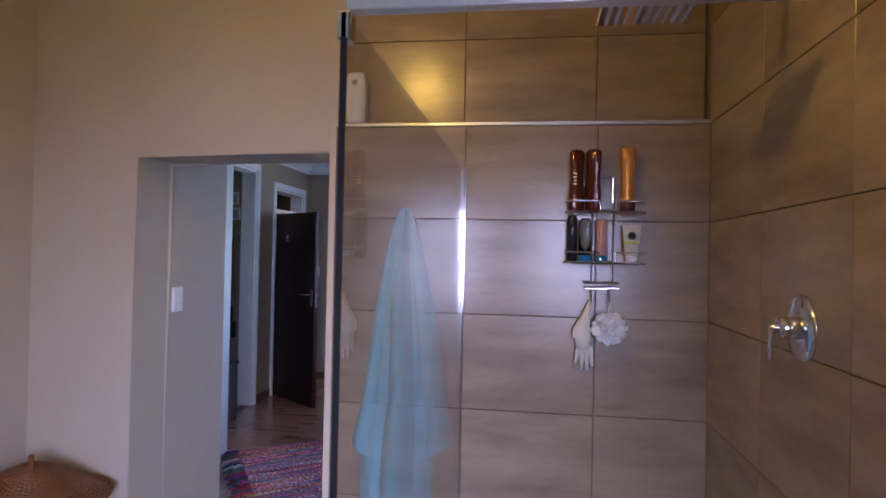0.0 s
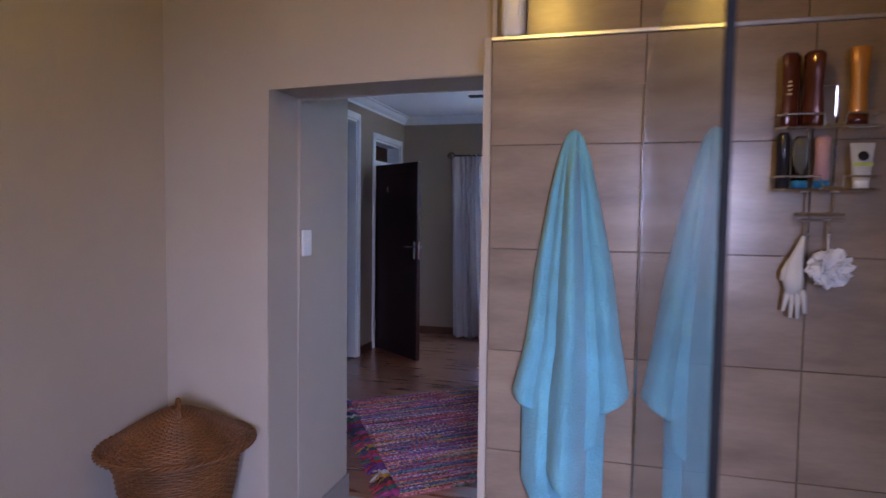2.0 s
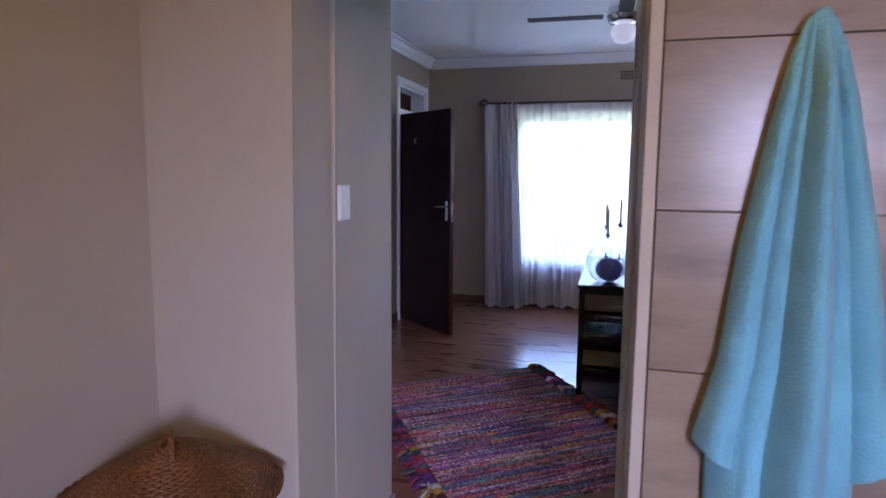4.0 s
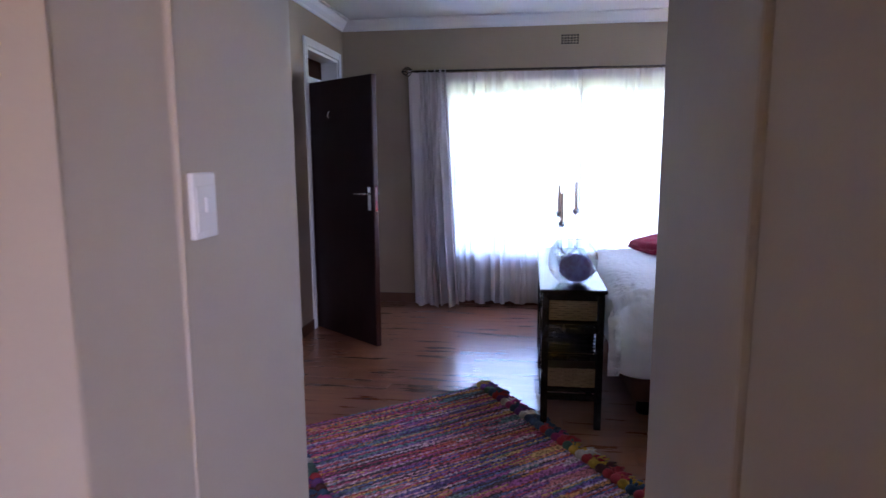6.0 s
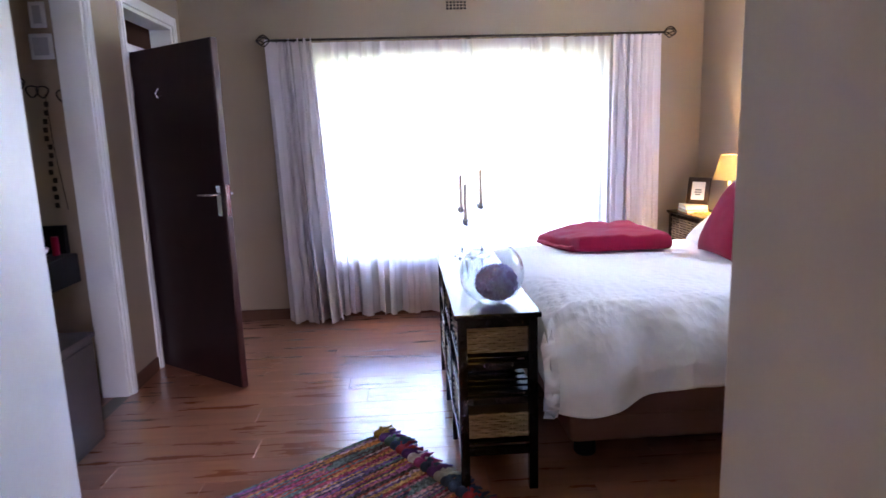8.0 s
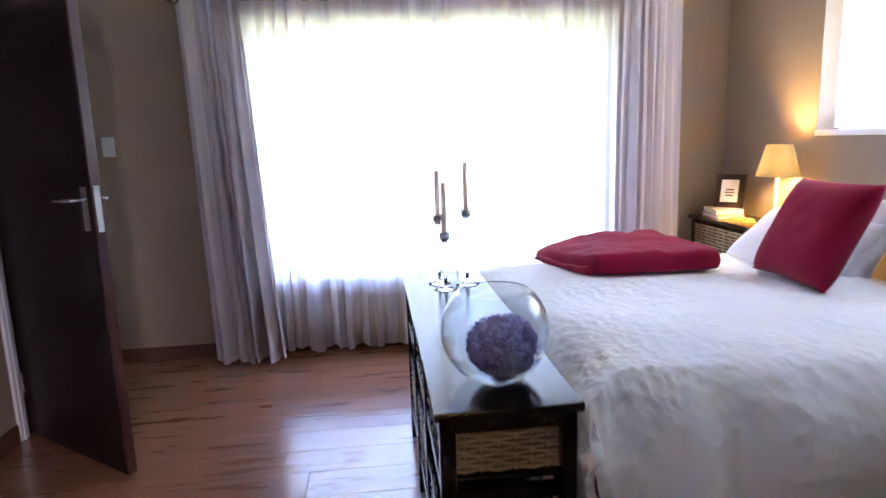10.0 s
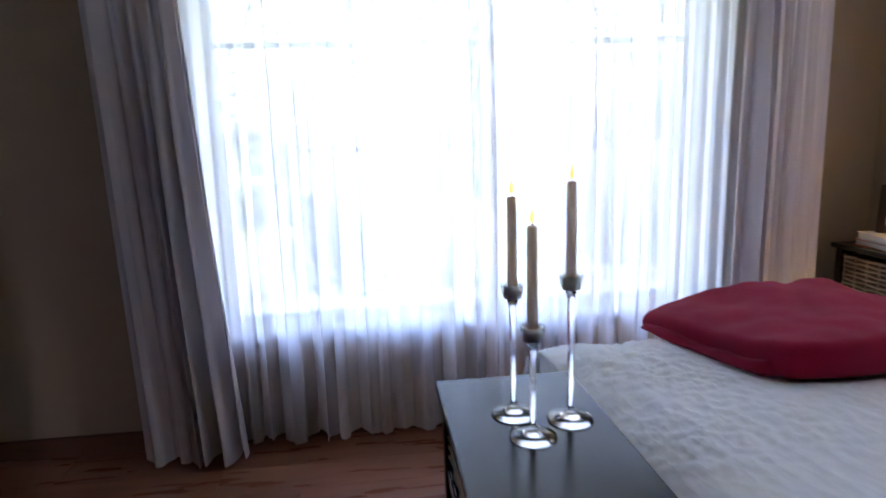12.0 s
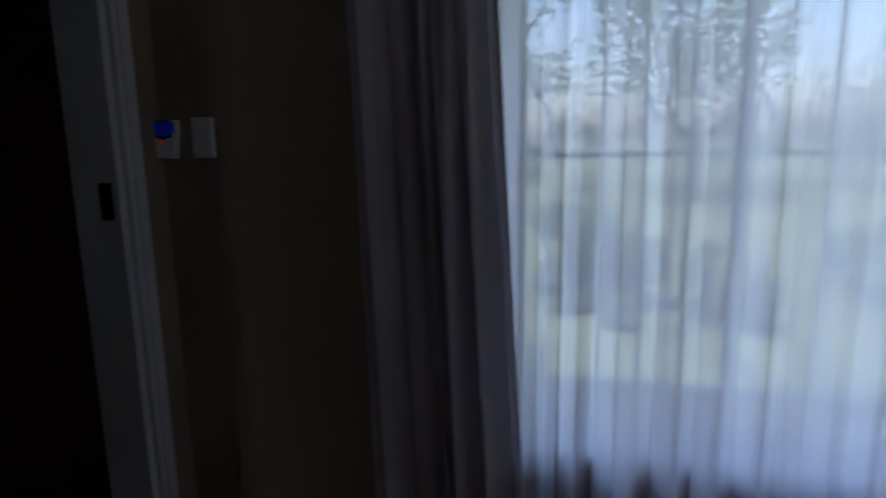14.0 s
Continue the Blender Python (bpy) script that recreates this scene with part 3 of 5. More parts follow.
def keypad():
    e = thing("alarm_keypad", (-1.755, WIN_Y, 1.345), "white alarm keypad with a lit blue display", "keypad", rz=180)
    e.matrix_world = pose(-1.737, WIN_Y, 1.345, 0, 0, 180)
    bm = bmesh.new()
    prof = [(-0.027, -0.058), (0.027, -0.058), (0.040, 0.018), (0.041, 0.052), (-0.041, 0.052), (-0.040, 0.018)]
    a = [bm.verts.new((x, 0, z)) for x, z in prof]
    b = [bm.verts.new((x * 0.93, 0.024, z * 0.95)) for x, z in prof]
    for i in range(6):
        bm.faces.new((a[i], a[(i + 1) % 6], b[(i + 1) % 6], b[i]))
    bm.faces.new(a[::-1])
    bm.faces.new(b)
    part("body", bm, PLASTIC, e)
    def dome(w, z0, sag, top, y):
        def f(u, v):
            a = 2 * u - 1
            low = z0 - sag * (1 - a * a)
            return (a * w, y - 0.004 * a * a, low + (top + 0.004 * (1 - a * a) - low) * v)
        return f

    rim = part("display_rim", grid(dome(0.040, 0.012, 0.014, 0.047, 0.0262), 16, 4), RUBBER, e, "black display surround", True)
    part("display", grid(dome(0.036, 0.017, 0.012, 0.043, 0.0285), 16, 4), glow_mat("blue_display", (0.01, 0.03, 0.5), 0.012), rim, "lit blue display", True)
    part("led", box(0.0, 0.0225, -0.013, 0.014, 0.0255, -0.007), glow_mat("red_led", (0.8, 0.03, 0.02), 0.06), e, "red indicator light")


keypad()


def wall_vent():
    e = thing("wall_vent", (0.32, WIN_Y, 2.423), "small square-holed air vent set in the wall", "vent")
    w, h = 0.16, 0.09
    # flat near-black sheet on the wall, painted as the shade in the holes
    part("backing", box(-w / 2, -0.003, -h / 2, w / 2, 0.0, h / 2), mat("vent_hole_shade", (0.012, 0.010, 0.009), 0.9), e)
    bm = bmesh.new()
    for i in range(7):
        x = -w / 2 + i * w / 6
        add_box(bm, x - 0.0035, -0.009, -h / 2 - 0.005, x + 0.0035, -0.003, h / 2 + 0.005)
    for j in range(5):
        z = -h / 2 + j * h / 4
        add_box(bm, -w / 2, -0.0085, z - 0.003, w / 2, -0.0032, z + 0.003)
    part("grille", bm, ROOMPAINT, e)


wall_vent()


BLADE = mat("fan_blade_wood", (0.035, 0.026, 0.022), 0.6, spec=0.2, var=0.1, scale=4)


def ceiling_fan():
    e = thing("ceiling_fan", (0.26, 4.42, CEIL - 0.17), "ceiling fan with four dark blades and a round lamp", "ceiling fan")
    part("rod", tube([(0, 0, 0.17), (0, 0, -0.14)], 0.012, 10), CHROME, e, smooth=True)
    part("motor", lathe([(0.03, -0.12), (0.085, -0.14), (0.095, -0.18), (0.08, -0.215), (0.04, -0.22)], 24), CHROME, e, smooth=True)
    part("lamp_globe", lathe([(0.03, -0.22), (0.06, -0.235), (0.068, -0.27), (0.05, -0.31), (0.012, -0.325)], 24), glow_mat("globe_glass", (0.9, 0.88, 0.85), 0.02), e, "frosted globe", True)
    for k in range(4):
        a = math.radians(2 + 90 * k)
        m = Matrix.Rotation(a, 4, "Z") @ Matrix.Rotation(math.radians(1), 4, "X")
        part("blade", box(0.11, -0.038, -0.185, 0.52, 0.038, -0.179, bevel=0.003, m=m), BLADE, e)


ceiling_fan()


def ceiling_light():
    e = thing("ceiling_light", (0.38, 0.75, CEIL), "warm glass ceiling light in the bathroom", "ceiling light")
    part("base", lathe([(0.13, -0.02), (0.13, 0.0)], 32), CHROME, e)
    p = part("diffuser", lathe([(0.12, -0.02), (0.125, -0.05), (0.10, -0.09), (0.05, -0.115), (0.004, -0.12)], 32, cap=False), pane_mat("lamp_dome", (1.0, 0.95, 0.85), 0.3), e, smooth=True)
    p.visible_shadow = False


ceiling_light()

# ---- shower ----
def shower_screen():
    e = thing("shower_screen", (0.80, 0, 0), "clear glass shower screen with a black edge and chrome channel", "shower screen")
    p = part("pane", box(-0.004, 0.735, 0.02, 0.004, TILE_Y - 0.012, 1.862), SHOWERGLASS, e)
    p.visible_shadow = False
    part("edge_seal", box(-0.0040, 0.732, 0.02, 0.0040, 0.7362, 1.864, bevel=0.001), RUBBER, e, "black rubber edge seal")
    part("wall_channel", box(-0.0065, TILE_Y - 0.020, 0.02, 0.0065, TILE_Y - 0.0005, 1.865, bevel=0.002), CHROME, e, "polished metal wall channel")
    part("clamp", box(-0.009, 0.732, 1.830, 0.009, 0.758, 1.866, bevel=0.003), CHROME, e, "chrome glass clamp")
    part("stay_bar", box(0.0, 0.738, 1.868, BX1 - 0.80 - 0.0, 0.760, 1.888, bevel=0.002), ALU, e, "brushed metal stay bar")


shower_screen()


def shower_head():
    e = thing("rain_shower", (1.265, 1.32, 2.09), "square chrome rain shower head on a ceiling arm", "shower head")
    part("plate", box(-0.10, -0.10, 0.0, 0.10, 0.10, 0.014, bevel=0.003), CHROME, e)
    for i in range(9):
        x = -0.08 + 0.02 * i
        part("nozzle_strip", box(x - 0.0035, -0.085, -0.004, x + 0.0035, 0.085, 0.001, bevel=0.001), mat("nozzle_rubber", (0.75, 0.76, 0.8), 0.5) if i == 0 else bpy.data.materials["nozzle_rubber"], e)
    part("arm", tube([(0, 0, 0.014), (0, 0, CEIL - 2.09)], 0.011, 12), CHROME, e, smooth=True)
    part("collar", lathe([(0.02, 0.014), (0.02, 0.035), (0.012, 0.045)], 16), CHROME, e, smooth=True)


shower_head()


def shower_valve():
    e = new("shower_valve")
    e.matrix_world = pose(BX1, 1.415, 1.43, 0, -90, 0)
    tagged(e, "round chrome shower mixer with a lever on brown tiles", "shower valve")
    part("plate", lathe([(0.072, 0.0), (0.072, 0.004), (0.066, 0.009), (0.03, 0.011)], 32), CHROME, e, smooth=True)
    part("body", lathe([(0.024, 0.01), (0.024, 0.045), (0.02, 0.05)], 20), CHROME, e, smooth=True)
    part("lever", tube([(0.0, 0.0, 0.045), (0.0, 0.008, 0.058), (-0.045, 0.010, 0.060), (-0.072, 0.010, 0.060)], [0.009, 0.008, 0.006, 0.005], 8), CHROME, e, smooth=True)


shower_valve()


def wire_caddy():
    e = thing("shower_caddy", (1.265, TILE_Y - 0.002, 1.555), "two tier chrome wire shower caddy on the tiled wall", "shower caddy")
    w, d = 0.125, 0.085
    for z, nm in ((0.0, "lower_basket"), (0.165, "upper_basket")):
        bm = bmesh.new()
        for zz, rr in ((z, 0.0042), (z + 0.035, 0.0036)):
            pts = [(-w, 0, zz), (-w, -d + 0.02, zz), (-w + 0.02, -d, zz), (w - 0.02, -d, zz), (w, -d + 0.02, zz), (w, 0, zz)]
            if zz > z:
                pts = pts[:3] + [(-0.02, -d, zz), (-0.015, -d, z + 0.006), (0.03, -d, z + 0.006), (0.035, -d, zz)] + pts[3:]
            add_tube(bm, pts, rr, 6)
        for i in range(9):
            x = -w + 0.02 + i * (2 * w - 0.04) / 8
            add_tube(bm, [(x, 0, z), (x, -d, z)], 0.0025, 5)
        part(nm, bm, CHROME, e)
    bm = bmesh.new()
    for x in (-0.035, 0.035):
        add_tube(bm, [(x, -0.006, -0.06), (x, -0.006, 0.25)], 0.003, 6)
    add_tube(bm, [(-0.02, -0.006, 0.25), (-0.02, -0.012, 0.285), (0.03, -0.012, 0.285), (0.03, -0.006, 0.2)], 0.003, 6)
    part("back_frame", bm, CHROME, e)
    bm = bmesh.new()
    for y in (-0.01, -0.05):
        add_tube(bm, [(-0.06, y, -0.065), (0.05, y, -0.065)], 0.004, 8)
    for k in range(10):
        x = -0.055 + k * 0.0115
        add_tube(bm, [(x, -0.01, -0.065), (x, -0.05, -0.065)], 0.0016, 5)
    add_tube(bm, [(-0.06, -0.01, -0.08), (0.05, -0.01, -0.08), (0.05, -0.05, -0.082), (-0.06, -0.05, -0.082)], 0.003, 6, True)
    part("soap_dish", bm, CHROME, e)
    for x in (-0.035, 0.022):
        part("hook", tube([(x, -0.02, -0.082), (x, -0.025, -0.12), (x, -0.035, -0.128), (x, -0.045, -0.115)], 0.003, 6), CHROME, e)
    for x in (-0.036, 0.038):
        part("suction_cup", lathe([(0.011, -0.004), (0.010, 0.0), (0.004, 0.004)], 16, x, -0.01), PLASTIC, e)


wire_caddy()


def bottle(name, at, prof, material, label, stretch=0.6, cap_prof=None, cap_mat=None, rz=0, lean=0.0, band=None):
    e = thing(name, at, label, "bottle", "toiletries in the shower caddy")
    e.matrix_world = pose(*at, lean, lean * 0.5, rz)
    part("body", lathe(prof, 24, stretch=stretch), material, e, smooth=True)
    if cap_prof:
        part("cap", lathe(cap_prof, 20, stretch=stretch), cap_mat or PLASTIC, e, smooth=True)
    if band:
        part("label_band", lathe(band[0], 24, stretch=stretch, cap=False), band[1], e, smooth=True)
    return e


COPPER = mat("copper_bottle_plastic", (0.11, 0.024, 0.013), 0.2, 0.3, var=0.1, scale=8, coat=0.5)
GOLDP = mat("gold_bottle_plastic", (0.60, 0.27, 0.04), 0.25, 0.4, var=0.06, scale=8, coat=0.4)
CY, CZ = TILE_Y - 0.045, 1.555
shape = [(0.024, 0.0), (0.027, 0.01), (0.026, 0.06), (0.022, 0.10), (0.024, 0.15), (0.026, 0.19), (0.018, 0.20)]
bars = mat("gold_print", (0.7, 0.5, 0.25), 0.4, 0.3)
bottle("bottle", (1.175, CY, CZ + 0.170), shape, COPPER, "dark copper shampoo bottle with gold print", rz=20)
bottle("bottle", (1.228, CY, CZ + 0.170), [(r * 1.05, z * 1.0) for r, z in shape], COPPER, "dark copper shampoo bottle with gold print", rz=-30, lean=3)
bottle("bottle", (1.338, CY, CZ + 0.170), [(0.024, 0.0), (0.021, 0.05), (0.019, 0.11), (0.023, 0.17), (0.0245, 0.205), (0.02, 0.208)], GOLDP, "golden conditioner bottle standing on its cap",
       cap_prof=[(0.0245, -0.001), (0.0245, 0.034)], cap_mat=COPPER)
for bx, by, bz, n in ((1.168, CY - 0.0158, 0.085, 4), (1.232, CY - 0.0172, 0.075, 6)):
    owner = [o for o in bpy.data.objects if o.name.startswith("bottle") and o.parent is None and abs(o.matrix_world.translation.x - bx) < 0.012][0]
    for k in range(n):
        q = part("print_bar", box(-0.006 + 0.002 * (k % 2), -0.0006, 0, 0.006, 0.0006, 0.005), bars, owner, "gold print")
        q.matrix_local = owner.matrix_world.inverted() @ pose(bx, by, CZ + 0.170 + bz + 0.011 * k)
DARKB = mat("dark_bottle", (0.02, 0.02, 0.028), 0.25, var=0.1)
BLUEB = mat("blue_cap", (0.02, 0.22, 0.42), 0.3, var=0.1)
CLEARB = glass_mat("clear_bottle", (0.75, 0.85, 0.92), 0.1)
PINKB = mat("pink_bottle", (0.55, 0.32, 0.32), 0.35, var=0.1)
bottle("bottle", (1.163, CY, CZ + 0.005), [(0.017, 0.0), (0.017, 0.14), (0.012, 0.15)], DARKB, "black slim bottle in the wire basket", 1.0)
bottle("bottle", (1.205, CY, CZ + 0.005), [(0.021, 0.02), (0.021, 0.125), (0.012, 0.14)], CLEARB, "clear bottle with a blue cap in the wire basket", 0.8, [(0.02, 0.0), (0.02, 0.02)], BLUEB)
bottle("bottle", (1.258, CY, CZ + 0.005), [(0.019, 0.02), (0.017, 0.10), (0.019, 0.135), (0.01, 0.14)], PINKB, "pink bottle with a blue cap in the wire basket", 0.8, [(0.02, 0.0), (0.02, 0.02)], BLUEB)


def cream_tube():
    e = thing("cream_tube", (1.352, CY, CZ + 0.005), "white and grey cream tube standing on its cap", "tube", "toiletries in the shower caddy")

    def f(u, v):
        a = 2 * math.pi * u
        w = 0.020 + 0.010 * v
        d = 0.017 * (1 - v) + 0.002
        return (w * math.cos(a), d * math.sin(a), 0.02 + 0.10 * v)

    part("body", grid(f, 24, 8), mat("tube_silver", (0.55, 0.57, 0.58), 0.3, var=0.1), e, smooth=True)
    part("cap", lathe([(0.018, 0.0), (0.018, 0.021)], 20), PLASTIC, e, smooth=True)
    part("badge", lathe([(0.013, -0.001), (0.013, 0.001)], 20), DARKB, e, "dark round badge").matrix_local = pose(0.0, -0.0115, 0.085, 80)
    part("stripe", box(-0.022, -0.0145, 0.058, 0.022, -0.0125, 0.068), mat("lime_stripe", (0.5, 0.6, 0.08), 0.4), e, "lime stripe")


cream_tube()


def gloves():
    """A pair of limp white exfoliating gloves that hang from one hook."""
    e = thing("bath_glove", (1.215, TILE_Y - 0.035, 1.43), "white knitted exfoliating glove hanging from a hook", "glove")
    bm = bmesh.new()
    add_tube(bm, [(0.01, 0, 0.0), (0.0, 0, -0.04), (-0.01, -0.002, -0.08), (-0.012, 0, -0.12), (-0.01, 0, -0.16)], [0.004, 0.012, 0.022, 0.027, 0.020], 12)
    for dx, l, a in ((-0.026, 0.05, -0.25), (-0.012, 0.068, -0.08), (0.002, 0.07, 0.05), (0.015, 0.055, 0.2)):
        add_tube(bm, [(dx * 0.8, 0, -0.15), (dx, -0.002, -0.165), (dx + a * 0.03, 0, -0.16 - l)], [0.008, 0.0085, 0.005], 8)
    add_tube(bm, [(-0.02, 0, -0.07), (-0.035, 0, -0.10), (-0.04, 0, -0.125)], [0.009, 0.009, 0.005], 8)
    for v in bm.verts:
        v.co.y *= 0.6
    part("knit", bm, mat("white_knit", (0.74, 0.72, 0.66), 0.95, var=0.08, scale=14, fine=300, bump=0.6), e, smooth=True)


gloves()


def bath_puff():
    e = thing("bath_puff", (1.285, TILE_Y - 0.055, 1.345), "white net bath puff hanging from a hook", "bath puff")
    rnd = random.Random(5)
    bm = bmesh.new()
    for k in range(70):
        d = Vector((rnd.gauss(0, 1), rnd.gauss(0, 1), rnd.gauss(0, 1))).normalized()
        side = d.orthogonal().normalized()
        up = d.cross(side)
        ph = rnd.uniform(0, 6)
        R = rnd.uniform(0.042, 0.058)
        ring = []
        for i in range(12):
            a = 2 * math.pi * i / 12
            q = d * (R * (0.75 + 0.25 * math.cos(3 * a + ph))) + (side * math.cos(a) + up * math.sin(a)) * 0.026
            ring.append(bm.verts.new((q.x, q.y * 0.8, q.z)))
        c = bm.verts.new(d * R * 0.4)
        for i in range(12):
            bm.faces.new((c, ring[i], ring[(i + 1) % 12]))
    part("net", bm, mat("white_net", (0.80, 0.80, 0.82), 0.7, var=0.05, fine=300), e)
    part("loop", tube([(0.0, 0.02, 0.04), (0.002, 0.025, 0.075), (0.0, 0.025, 0.09)], 0.002, 5), PLASTIC, e)


bath_puff()


def air_freshener():
    e = thing("air_freshener", (0.40, TILE_Y + 0.034, 2.032), "white plastic automatic air freshener on the tiled ledge", "air freshener")
    part("body", box(-0.036, -0.034, 0, 0.036, 0.034, 0.185, bevel=0.022, seg=4), PLASTIC, e, smooth=True)
    part("nozzle", lathe([(0.010, -0.003), (0.010, 0.003)], 16), mat("grey_nozzle", (0.2, 0.18, 0.15), 0.5), e, "grey nozzle").matrix_local = pose(0.0, -0.035, 0.145, 90)


air_freshener()
structure(obj("ledge_trim", box(JR + 0.02, TILE_Y - 0.004, 2.018, BX1 + 0.01, TILE_Y + 0.01, 2.031, bevel=0.002), ALU), "brushed metal trim along the tiled ledge", "trim")
structure(obj("ledge_top", box(JR + 0.022, TILE_Y + 0.008, 2.015, BX1 + 0.01, UPPER_Y + 0.02, 2.029), TILE), "tiled ledge top", "trim")
structure(obj("corner_trim", box(JR - 0.003, TILE_Y - 0.003, 0, JR + 0.022, TILE_Y + 0.016, 2.03, bevel=0.003), PLASTER), "cream plaster edge of the tiled wall", "trim")


def towel():
    """A bath towel hung by its middle on one hook, so that it falls in long overlapping folds."""
    e = thing("towel", (0.600, TILE_Y, 1.712), "turquoise terry towel hanging from a hook on the tiled wall", "towel")

    def side(d, table):
        for (d0, x0), (d1, x1) in zip(table, table[1:]):
            if d <= d1:
                return x0 + (x1 - x0) * (d - d0) / (d1 - d0)
        return table[-1][1]

    lt = ((0, -0.022), (0.06, -0.042), (0.17, -0.066), (0.4, -0.106), (0.62, -0.130), (0.78, -0.168), (1.4, -0.172))
    rt = ((0, 0.022), (0.06, 0.044), (0.17, 0.070), (0.4, 0.118), (0.60, 0.146), (0.78, 0.178), (1.4, 0.170))

    def panel(f0, f1, hem0, hem1, y0, bulge, ripple, seed, twist=0.0):
        def f(u, v):
            d = (hem0 + (hem1 - hem0) * u) * v
            l, r = side(d, lt), side(d, rt)
            k = f0 + (f1 - f0) * u
            x = l + (r - l) * k + twist * v * v
            s = min(1.0, d / 0.12)
            y = y0 - 2.0 * bulge * s * math.sin(math.pi * u) ** 0.8 * (0.6 + 0.6 * v)
            y += ripple * s * math.sin(u * 7 + seed + 1.5 * v) + 0.004 * noise.noise((u * 3 + seed, v * 6, 1.0)) + 0.007 * s * noise.noise((u * 1.6 + seed * 3, d * 3.5, 4.0)) + 0.0022 * noise.noise((x * 130, d * 110 + seed, 2.0))
            z = -d + 0.02 * (1 - s) * math.sin(math.pi * k)
            return (x, min(y, -0.006), z)
        p = part("fold", grid(f, 40, 150), TOWEL, e, smooth=True)
        thick(p, 0.009)
        return p

    panel(0.38, 0.80, 1.24, 1.16, -0.012, 0.014, 0.003, 5.0)
    panel(0.06, 0.46, 1.06, 1.22, -0.016, 0.028, 0.003, 1.0, 0.01)
    panel(0.00, 0.24, 0.79, 0.84, -0.026, 0.024, 0.003, 2.0)
    panel(0.17, 0.40, 1.04, 1.10, -0.034, 0.026, 0.004, 2.6)
    panel(0.60, 0.80, 0.95, 0.90, -0.028, 0.020, 0.004, 3.0)
    panel(0.72, 1.00, 0.84, 0.77, -0.022, 0.028, 0.003, 4.0)
    panel(0.30, 0.66, 0.99, 1.09, -0.034, 0.058, 0.004, 6.0)
    part("hook", tube([(0, 0, 0.0), (0, -0.025, -0.005), (0, -0.032, -0.012), (0, -0.034, -0.008)], 0.006, 8), CHROME, e)


towel()


def laundry_basket():
    """A wicker basket: rows that pass in front of and behind stakes, a braided rim and a low conical lid."""
    e = thing("laundry_basket", (-0.775, 2.045, 0), "honey wicker laundry basket with a domed lid and a loop handle", "basket", rz=44)
    sx, sy, rim, rise, N = 0.232, 0.214, 0.63, 0.130, 26

    def waist(v):
        return 0.70 - 0.06 * math.sin(math.pi * min(1.0, v * 1.25)) + 0.24 * v ** 2.2

    def up(r):
        return rim + 0.014 + rise * (1 - r ** 1.35)

    # inner shell of side and lid: the shade in the weave's gaps, as colour
    dark = mat("wicker_gap_shade", (0.085, 0.034, 0.012), 0.8)
    body = bmesh.new()
    rows = 62
    for i in range(rows):
        v = (i + 0.5) / rows
        w = [waist(v) + 0.013 * math.cos(N * t + math.pi * (i % 2)) for t in (2 * math.pi * k / (4 * N) for k in range(4 * N))]
        add_tube(body, [(sx * r * math.cos(2 * math.pi * k / (4 * N)), sy * r * math.sin(2 * math.pi * k / (4 * N)), 0.008 + (rim - 0.01) * v) for k, r in enumerate(w)], 0.0049, 5, True)
    tagged(part("woven_side", body, WICKER, e, smooth=True), kind="stuff")
    stakes = bmesh.new()
    for k in range(2 * N):
        t = math.pi * k / N
        add_tube(stakes, [(sx * waist(v) * math.cos(t), sy * waist(v) * math.sin(t), rim * v) for v in (0, 0.2, 0.4, 0.6, 0.8, 1)], 0.0042, 4)
    tagged(part("stake_frame", stakes, WICKER, e), kind="stuff")
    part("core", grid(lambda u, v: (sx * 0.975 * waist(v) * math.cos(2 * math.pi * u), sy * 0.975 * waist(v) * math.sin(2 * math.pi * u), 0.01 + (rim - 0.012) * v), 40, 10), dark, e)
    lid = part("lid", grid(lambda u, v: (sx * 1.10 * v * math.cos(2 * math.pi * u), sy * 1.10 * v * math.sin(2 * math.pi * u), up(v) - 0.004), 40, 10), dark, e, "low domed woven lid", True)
    weave = bmesh.new()
    n = 34
    for i in range(n):
        r = 0.10 + 0.90 * (i + 0.5) / n
        m = N if r > 0.42 else N // 2
        add_tube(weave, [(sx * 1.11 * r * math.cos(t), sy * 1.11 * r * math.sin(t), up(r) + 0.0030 * math.cos(m * t + math.pi * (i % 2))) for t in (2 * math.pi * k / (4 * m) for k in range(4 * m))], 0.0040, 5, True)
    for k in range(2 * N):
        t = math.pi * k / N
        add_tube(weave, [(sx * 1.11 * r * math.cos(t), sy * 1.11 * r * math.sin(t), up(r) + 0.0015) for r in ((0.05, 0.2, 0.4, 0.6, 0.8, 1.0) if k % 2 == 0 else (0.42, 0.6, 0.8, 1.0))], 0.0036, 4)
    tagged(part("lid_weave", weave, WICKER, lid, smooth=True), kind="stuff")
    braid = bmesh.new()
    for ph in (0, 2.1, 4.2):
        add_tube(braid, [((sx * 1.13 + 0.007 * math.cos(18 * t + ph)) * math.cos(t), (sy * 1.13 + 0.007 * math.cos(18 * t + ph)) * math.sin(t), rim + 0.012 + 0.007 * math.sin(18 * t + ph)) for t in (2 * math.pi * k / 140 for k in range(140))], 0.0055, 5, True)
    part("braided_rim", braid, WICKER, lid, smooth=True)
    loop = bmesh.new()
    for ph in (0, math.pi):
        add_tube(loop, [(0.004 * math.cos(16 * t + ph), -0.075 + 0.11 * t, up(0.2) - 0.006 + 0.05 * math.sin(math.pi * t) + 0.004 * math.sin(16 * t + ph)) for t in (k / 20 for k in range(21))], 0.006, 6)
    part("handle", loop, WICKER, lid, "twisted wicker loop handle", True)


laundry_basket()

